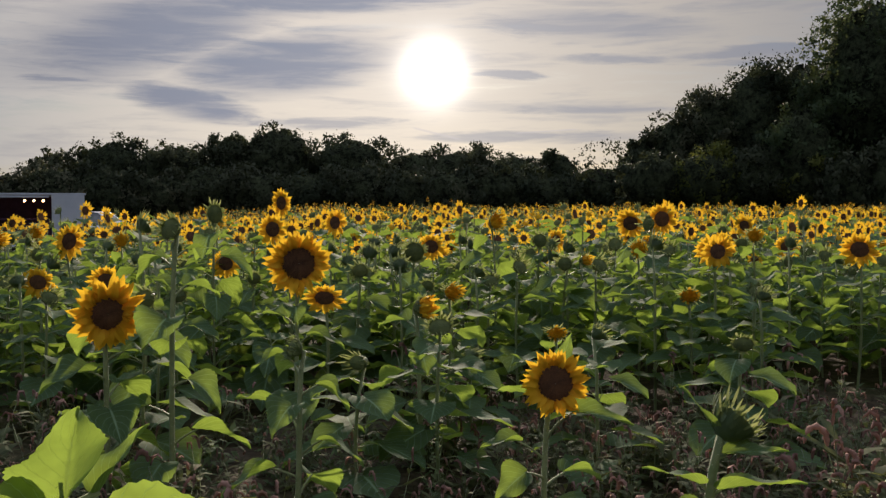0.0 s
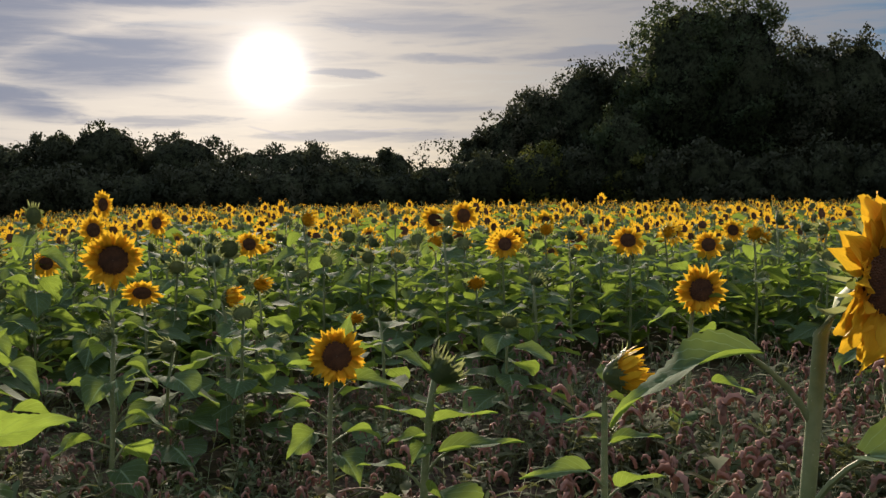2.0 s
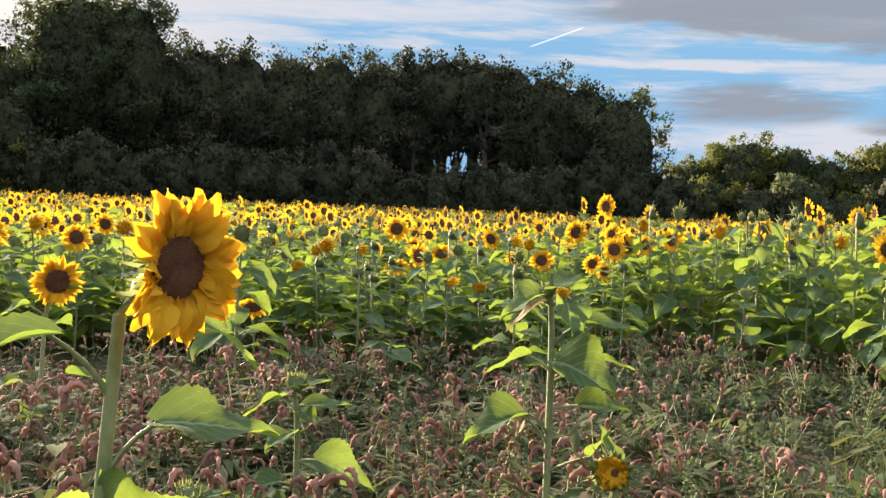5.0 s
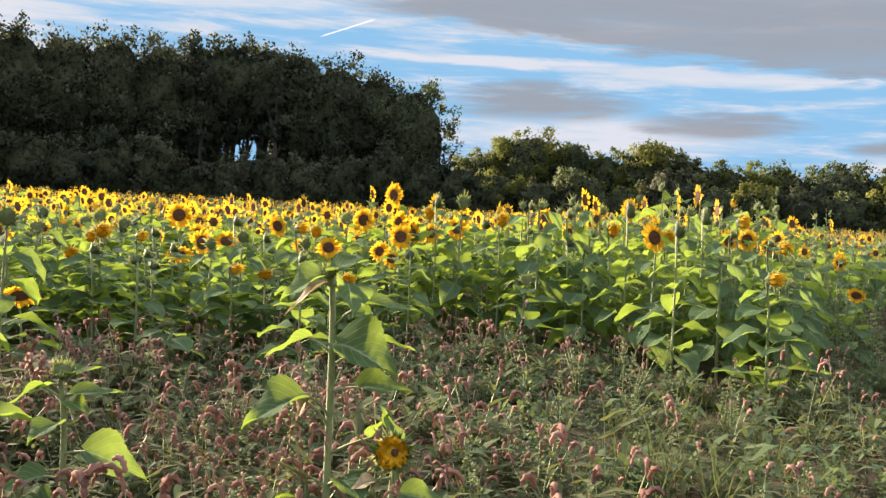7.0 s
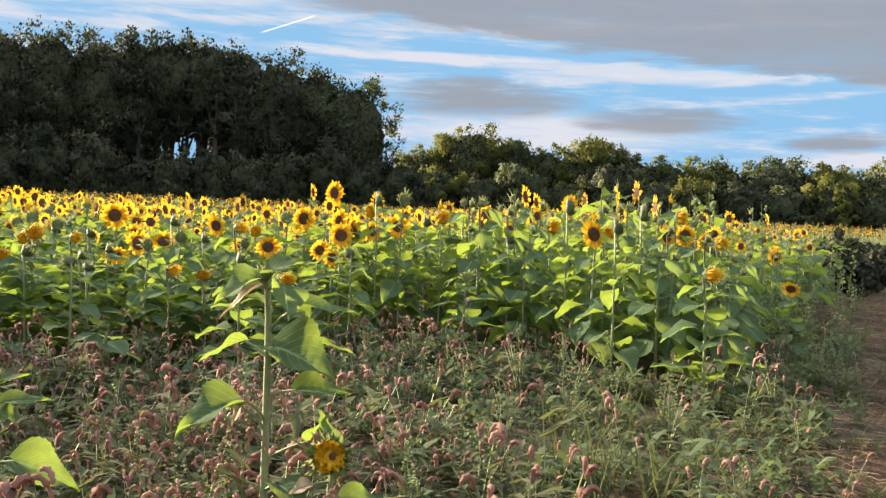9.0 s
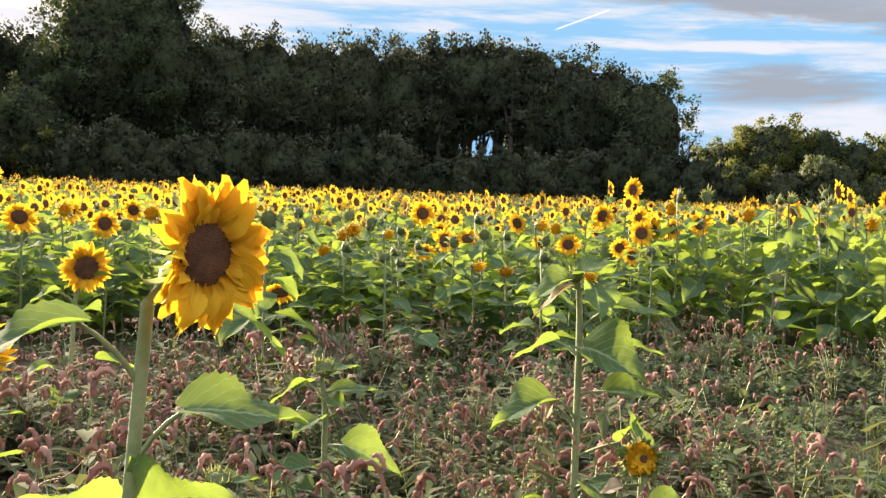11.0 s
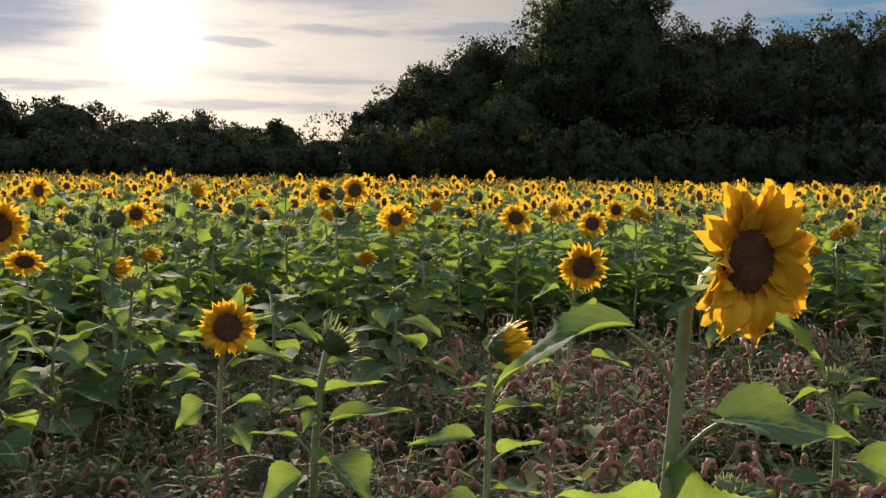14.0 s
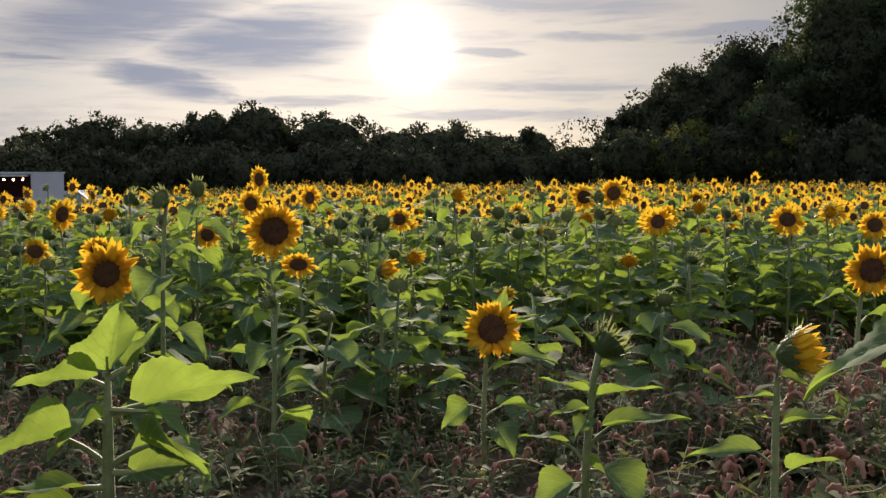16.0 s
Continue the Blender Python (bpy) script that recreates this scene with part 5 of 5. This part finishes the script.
# the wood behind the field
for i, (a, e, b) in enumerate([(1.6, 7.4, 4.2), (-0.1, 7.8, 4.0), (-2.4, 7.75, 3.8), (-4.8, 7.7, 3.6), (-7.2, 7.85, 3.6), (-9.7, 7.7, 3.4), (-11.6, 7.8, 2.9), (-13.2, 7.8, 3.0), (-15.2, 7.75, 3.0), (-17.0, 7.75, 3.0), (-18.9, 7.2, 4.0), (-21.0, 6.8, 3.4)]):
    gap = a in (-13.2, -15.2)
    tree(a, 86, at_el(86, e), 86 * radians(b * 1.5), DARK if not gap else "tall tree with bare trunks and light behind it", "tree", WOOD, 0.36 if gap else 0.08, 0.9, 0.36, 100 + i, lobes_n=11)
tree(-22.9, 84, at_el(84, 6.3), 84 * radians(5.2), "rounded willow at the end of the wood", "willow_tree", WILLOW, 0.03, 0.95, 0.34, 120, droop=0.5)
tree(-24.9, 85, at_el(85, 5.4), 85 * radians(2.4), "thin airy willow at the end of the wood", "willow_tree", WILLOW, 0.1, 0.5, 0.3, 121, solid_core=False, droop=0.3)
for i in range(17):
    a = 7.0 - i * 2.05
    tree(a, 77, at_el(77, 2.6 + 0.5 * math.sin(i * 1.9) - (0.7 if i in (9, 10, 11) else 0)), 5.2, "dense green thicket at the foot of the wood", "bush", WOOD, -0.2, 0.85, 0.32, 140 + i, category="bush", lobes_n=7, limbs=1)
for i in range(13):
    a = -11.8 - i * 0.36 + 0.12 * math.sin(i * 2.9)
    tree(a, 84 + (i * 5 % 11), at_el(90, 6.4 + 0.6 * math.sin(i * 1.7)), 2.2, "slender tree with a bare trunk inside the wood", "tree", WOOD, 0.42 if i % 3 else 0.16, 0.6, 0.34, 170 + i, solid_core=False, slim_=0.7, lobes_n=6)
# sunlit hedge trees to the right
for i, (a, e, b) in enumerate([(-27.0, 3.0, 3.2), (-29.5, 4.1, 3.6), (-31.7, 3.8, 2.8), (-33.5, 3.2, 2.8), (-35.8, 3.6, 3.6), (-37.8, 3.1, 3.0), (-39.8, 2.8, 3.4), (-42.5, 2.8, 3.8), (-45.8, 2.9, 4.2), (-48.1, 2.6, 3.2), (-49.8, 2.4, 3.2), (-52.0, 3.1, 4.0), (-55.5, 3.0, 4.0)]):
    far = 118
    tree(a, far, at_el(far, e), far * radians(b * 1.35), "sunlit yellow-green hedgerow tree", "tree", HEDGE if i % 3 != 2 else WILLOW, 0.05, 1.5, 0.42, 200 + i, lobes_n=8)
for i in range(14):
    a = -25.5 - i * 2.3
    tree(a, 108, at_el(108, 1.9 + 0.3 * math.sin(i * 2.7)), 7.0, "green hedge bush beyond the field", "bush", (WILLOW, HEDGE, WOOD)[i % 3], -0.25, 0.8, 0.42, 230 + i, category="bush", lobes_n=6, limbs=1)
# low dark undergrowth along the far part of the path
for i in range(8):
    s_, l_ = 14.5 + 1.35 * i, 0.25 + 0.3 * math.sin(i * 2.2)
    x, y = 3.45 + TX * s_ - TY * l_, 3.05 + TY * s_ + TX * l_
    tree(view_az(x, y), math.hypot(x, y), 0.70 + 0.14 * math.sin(i * 1.7), 1.7, "low dark green bramble beside the path", "bush", WOOD, -0.2, 1.0, 0.16, 380 + i, category="bush", lobes_n=5, limbs=1)
# woods that close the view behind the camera
for i in range(24):
    a = 66 + i * 9.6
    tree(a, 120, 11 + 2 * math.sin(i * 1.7), 24, "distant trees round the field", "tree", WOOD, 0.0, 0.10, 0.9, 260 + i, category="tree", lobes_n=4, limbs=0)

# ---- vehicles and bale ----
def box(sx, sy, sz, at=(0, 0, 0), bevel=0.0, mat=0):
    bm = bmesh.new()
    bmesh.ops.create_cube(bm, size=1.0)
    bmesh.ops.scale(bm, vec=(sx, sy, sz), verts=bm.verts)
    bmesh.ops.translate(bm, vec=at, verts=bm.verts)
    if bevel:
        bmesh.ops.bevel(bm, geom=list(bm.edges), offset=bevel, segments=2, affect="EDGES", profile=0.6)
    return bm


def bm_part(name, bm, mat, parent=None, label="", smooth=False):
    me = bpy.data.meshes.new(name)
    bm.to_mesh(me)
    bm.free()
    me.materials.append(mat)
    for p0 in me.polygons:
        p0.use_smooth = smooth
    return part(name, me, parent, label)


PANEL = solid("white_panel", (0.40, 0.44, 0.48), (0.52, 0.55, 0.58), 2.0, 0.45, bump=0.05)
DARKBOX = solid("dark_interior", (0.05, 0.024, 0.044), (0.10, 0.05, 0.085), 6.0, 0.8)
BULB = solid("lit_bulb", (0.9, 0.6, 0.3), (1.0, 0.7, 0.4), 5.0, 0.4, emit=((1.0, 0.55, 0.2), 9.0))
PAINT = solid("silver_paint", (0.55, 0.60, 0.66), (0.66, 0.70, 0.75), 3.0, 0.28, metal=0.3, bump=0.02)
TYRE = solid("tyre_rubber", (0.015, 0.015, 0.015), (0.035, 0.035, 0.035), 20.0, 0.9)
STEEL = solid("wheel_steel", (0.35, 0.35, 0.36), (0.55, 0.55, 0.56), 10.0, 0.35, metal=0.9)
RED = solid("lamp_red", (0.35, 0.02, 0.02), (0.5, 0.04, 0.03), 10.0, 0.3)
CLEAR = solid("lamp_clear", (0.6, 0.62, 0.65), (0.75, 0.77, 0.8), 10.0, 0.2)
mg, kg = material("car_glass")
pg = kg.node("ShaderNodeBsdfPrincipled", Base_Color=(0.22, 0.26, 0.30), Roughness=0.06)
pg.inputs["Transmission Weight"].default_value = 0.55
finish(kg, pg.outputs[0])
GLASS = mg


def wheel(parent, x, y, r_=0.31):
    a = np.linspace(0, 2 * np.pi, 21)
    prof = [(-0.09, r_ * 0.62), (-0.1, r_ * 0.95), (-0.06, r_), (0.06, r_), (0.1, r_ * 0.95), (0.09, r_ * 0.62)]
    tyre = grid(np.array([np.stack([r1 * np.cos(a), 0 * a + o, r1 * np.sin(a)], -1) for o, r1 in prof]))
    t = part("wheel", to_mesh("wheel", tyre, [TYRE]), parent, m=Matrix.Translation((x, y, r_)))
    rim = grid(np.array([np.stack([r1 * np.cos(a), 0 * a + o, r1 * np.sin(a)], -1) for o, r1 in [(0.07, r_ * 0.62), (0.03, r_ * 0.5), (0.05, 0.05), (0.05, 0.005)]]))
    rim2 = moved(rim, Matrix.Rotation(math.pi, 4, "Z"))
    part("rim", to_mesh("rim", joined([rim, rim2]), [STEEL]), t)


def trailer(x, y, z, turn):
    """White catering trailer with an open hatch."""
    root = new("catering_trailer")
    root.matrix_basis = pose(x, y, z, 0, 0, turn)
    tagged(root, "white box catering trailer with an open lit serving hatch", "trailer")
    L0, W0_, H0, base = 4.2, 2.1, 2.15, 0.35
    t = 0.05
    y1 = -W0_ / 2
    for nm, sx, sy, sz, at in (("floor", L0, W0_, t, (0, 0, base)), ("roof", L0 + 0.06, W0_ + 0.06, 0.07, (0, 0, H0)),
                               ("back_wall", L0, t, H0 - base, (0, W0_ / 2, (H0 + base) / 2)), ("end_wall", t, W0_ - 0.06, H0 - base - 0.06, (L0 / 2 - t, 0, (H0 + base) / 2)),
                               ("end_wall", t, W0_ - 0.06, H0 - base - 0.06, (-L0 / 2 + t, 0, (H0 + base) / 2)), ("front_panel", 1.2, t, H0 - base - 0.06, (L0 / 2 - 0.63, y1, (H0 + base) / 2)),
                               ("corner_post", 0.08, t, H0 - base - 0.06, (-L0 / 2 + 0.05, y1, (H0 + base) / 2)), ("counter_panel", 2.74, t, 0.75, (-0.6, y1, base + 0.42)),
                               ("counter", 2.74, 0.35, 0.04, (-0.6, y1 - 0.15, base + 0.83)), ("fascia", 2.74, t, 0.08, (-0.6, y1, H0 - 0.1))):
        bm_part(nm, box(sx, sy, sz, at, 0.012), DARKBOX if nm in ("counter_panel", "counter") else PANEL, root)
    bm_part("lining", box(L0 - 0.2, 0.03, H0 - base - 0.2, (0, W0_ / 2 - 0.08, (H0 + base) / 2)), DARKBOX, root, "dark purple lining")
    for k_ in range(3):
        b = new("bulb", to_mesh("bulb", joined([dome(0.05, 0.05, 3, 10), dome(0.05, -0.05, 3, 10)]), [BULB]))
        b.parent = root
        b.matrix_basis = Matrix.Translation((-0.1 + 0.34 * k_, y1 + 0.12, H0 - 0.26))
    for sx in (-0.55, 0.45):
        wheel(root, sx, y1 + 0.16, 0.3), wheel(root, sx, -y1 - 0.16, 0.3)
    bm_part("drawbar", box(1.1, 0.08, 0.08, (-L0 / 2 - 0.5, 0, base)), STEEL, root)
    return root


def car(x, y, z, turn):
    """Silver hatchback, its nose along +x."""
    root = new("car")
    root.matrix_basis = pose(x, y, z, 0, 0, turn)
    tagged(root, "silver parked hatchback car behind the flowers", "car")
    xs = np.array([-1.95, -1.85, -1.2, -0.4, 0.5, 1.1, 1.7, 1.98, 2.02])
    belt = np.array([0.62, 0.86, 0.92, 0.93, 0.92, 0.88, 0.78, 0.66, 0.5])
    rows = []
    for xx, zb in zip(xs, belt):
        hw = 0.84 * (1 - 0.22 * (abs(xx) / 2.02) ** 4)
        rows.append([(xx, -hw * 0.9, 0.22), (xx, -hw, 0.42), (xx, -hw, zb - 0.12), (xx, -hw * 0.9, zb), (xx, hw * 0.9, zb), (xx, hw, zb - 0.12), (xx, hw, 0.42), (xx, hw * 0.9, 0.22), (xx, -hw * 0.9, 0.22)])
    part("body", to_mesh("body", grid(np.array(rows)), [PAINT]), root)
    part("nose", to_mesh("nose", grid(np.array([rows[-1], [(2.03, 0, 0.4)] * 9])), [PAINT]), root)
    part("tail", to_mesh("tail", grid(np.array([rows[0], [(-1.97, 0, 0.5)] * 9])), [PAINT]), root)
    gx = np.array([-1.80, -1.45, -0.9, 0.0, 0.35, 1.05])
    gz = np.array([0.90, 1.30, 1.44, 1.46, 1.42, 0.91])
    cab = []
    for xx, zz in zip(gx, gz):
        hw = 0.74 - 0.22 * (zz - 0.9)
        cab.append([(xx, -0.76, 0.88), (xx, -hw, zz), (xx, hw, zz), (xx, 0.76, 0.88)])
    part("cabin_glass", to_mesh("cabin_glass", grid(np.array(cab)), [GLASS], False), root, "dark reflecting windows")
    roof = [[(xx, yy * (0.74 - 0.22 * (zz - 0.9)), zz + 0.012) for yy in (-1, -0.5, 0, 0.5, 1)] for xx, zz in zip(gx[1:5], gz[1:5])]
    part("roof", to_mesh("roof", grid(np.array(roof)), [PAINT]), root)
    for sy in (-1, 1):
        for x0, z0_, x1, z1 in ((0.37, 1.42, 1.07, 0.92), (-1.47, 1.31, -1.82, 0.92), (-0.35, 1.45, -0.42, 0.9), (-1.47, 1.31, -0.9, 1.45)):
            part("pillar", to_mesh("pillar", tube(np.array([(x0, sy * (0.75 - 0.22 * (z0_ - 0.9)), z0_), (x1, sy * 0.765, z1)]), [0.035, 0.045], 6), [PAINT]), root)
        bm_part("headlight", box(0.22, 0.3, 0.13, (1.84, sy * 0.6, 0.66), 0.03), CLEAR, root, "clear headlight")
        bm_part("tail_light", box(0.1, 0.2, 0.22, (-1.88, sy * 0.62, 0.78), 0.02), RED, root, "red tail light")
        bm_part("door_mirror", box(0.1, 0.18, 0.13, (0.62, sy * 0.9, 0.98), 0.03), PAINT, root)
        wheel(root, 1.25, sy * 0.76), wheel(root, -1.25, sy * 0.76)
    return root


def polar(azim, dist):
    return -math.sin(radians(azim)) * dist, math.cos(radians(azim)) * dist


vx, vy = polar(49.4, 45)
trailer(vx, vy, float(land(vx, vy)), 48)
cx, cy = polar(46.2, 47)
car(cx, cy, float(land(cx, cy)) - 0.0, 26)


def straw_bale(x, y, turn, sx=2.2, sy=1.2, sz=0.85):
    root = new("straw_bale")
    root.matrix_basis = pose(x, y, float(land(x, y)), 0, 0, turn)
    tagged(root, "large square straw bale at the end of the path", "bale")
    bm_part("body", box(sx, sy, sz, (0, 0, sz / 2), 0.06), BALE, root)
    r = random.Random(5)
    wisps = []
    for i in range(1300):
        f = r.choice((0, 1, 2))
        p0 = (r.uniform(-sx / 2, sx / 2), -sy / 2, r.uniform(0, sz)) if f == 0 else (-sx / 2, r.uniform(-sy / 2, sy / 2), r.uniform(0, sz)) if f == 1 else (r.uniform(-sx / 2, sx / 2), r.uniform(-sy / 2, sy / 2), sz)
        wisps.append(turned(tube(np.array([(0, -0.06, 0), (0, 0.06, 0.02)]), [0.004, 0.003], 3), r.uniform(0, 360), r.uniform(-60, 60), p0))
    part("straw_wisps", to_mesh("straw_wisps", joined(wisps), [BALE]), root)
    for k_ in (-0.35, 0, 0.35):
        part("twine", to_mesh("twine", tube(np.array([(-sx / 2 - 0.01, k_, 0), (-sx / 2 - 0.01, k_, sz + 0.01), (sx / 2 + 0.01, k_, sz + 0.01), (sx / 2 + 0.01, k_, 0)]), [0.006] * 4, 4), [TYRE]), root)
    return root


straw_bale(21.6, 16.2, 40)


def dry_stalk(p0, p1, seed):
    """A pale dead stem that lies across the weeds, with stubs of old spikelets."""
    r = random.Random(seed)
    root = new("dry_stalk")
    root.matrix_basis = Matrix.Translation(p0)
    tagged(root, "thin pale dead stalk lying over the weeds", "stalk")
    d = Vector(p1) - Vector(p0)
    line = [d * t + Vector((0, 0, 0.012 * math.sin(t * 9) + 0.01 * math.sin(t * 3))) for t in np.linspace(0, 1, 14)]
    part("stem", to_mesh("stem", tube(np.array([tuple(p) for p in line]), np.linspace(0.0028, 0.0014, 14), 6), [STRAW]), root)
    for i in range(3, 14):
        s = petal_shape(0.016, 0.005, 25, 20, 2, 1)
        part("spikelet", to_mesh("spikelet", joined([turned(s, r.uniform(0, 360), 0), turned(s, r.uniform(0, 360), 0)]), [STRAW]), root, m=Matrix.Translation(line[i]))


for j, (a0, e0, a1, e1, dist) in enumerate(((8.9, -16.5, 5.1, -14.4, 3.0), (26.0, -15.0, 19.2, -15.6, 3.0))):
    ends = [(*polar(a, dist), 1.2 + dist * math.tan(radians(e))) for a, e in ((a0, e0), (a1, e1))]
    dry_stalk(ends[0], ends[1], j)
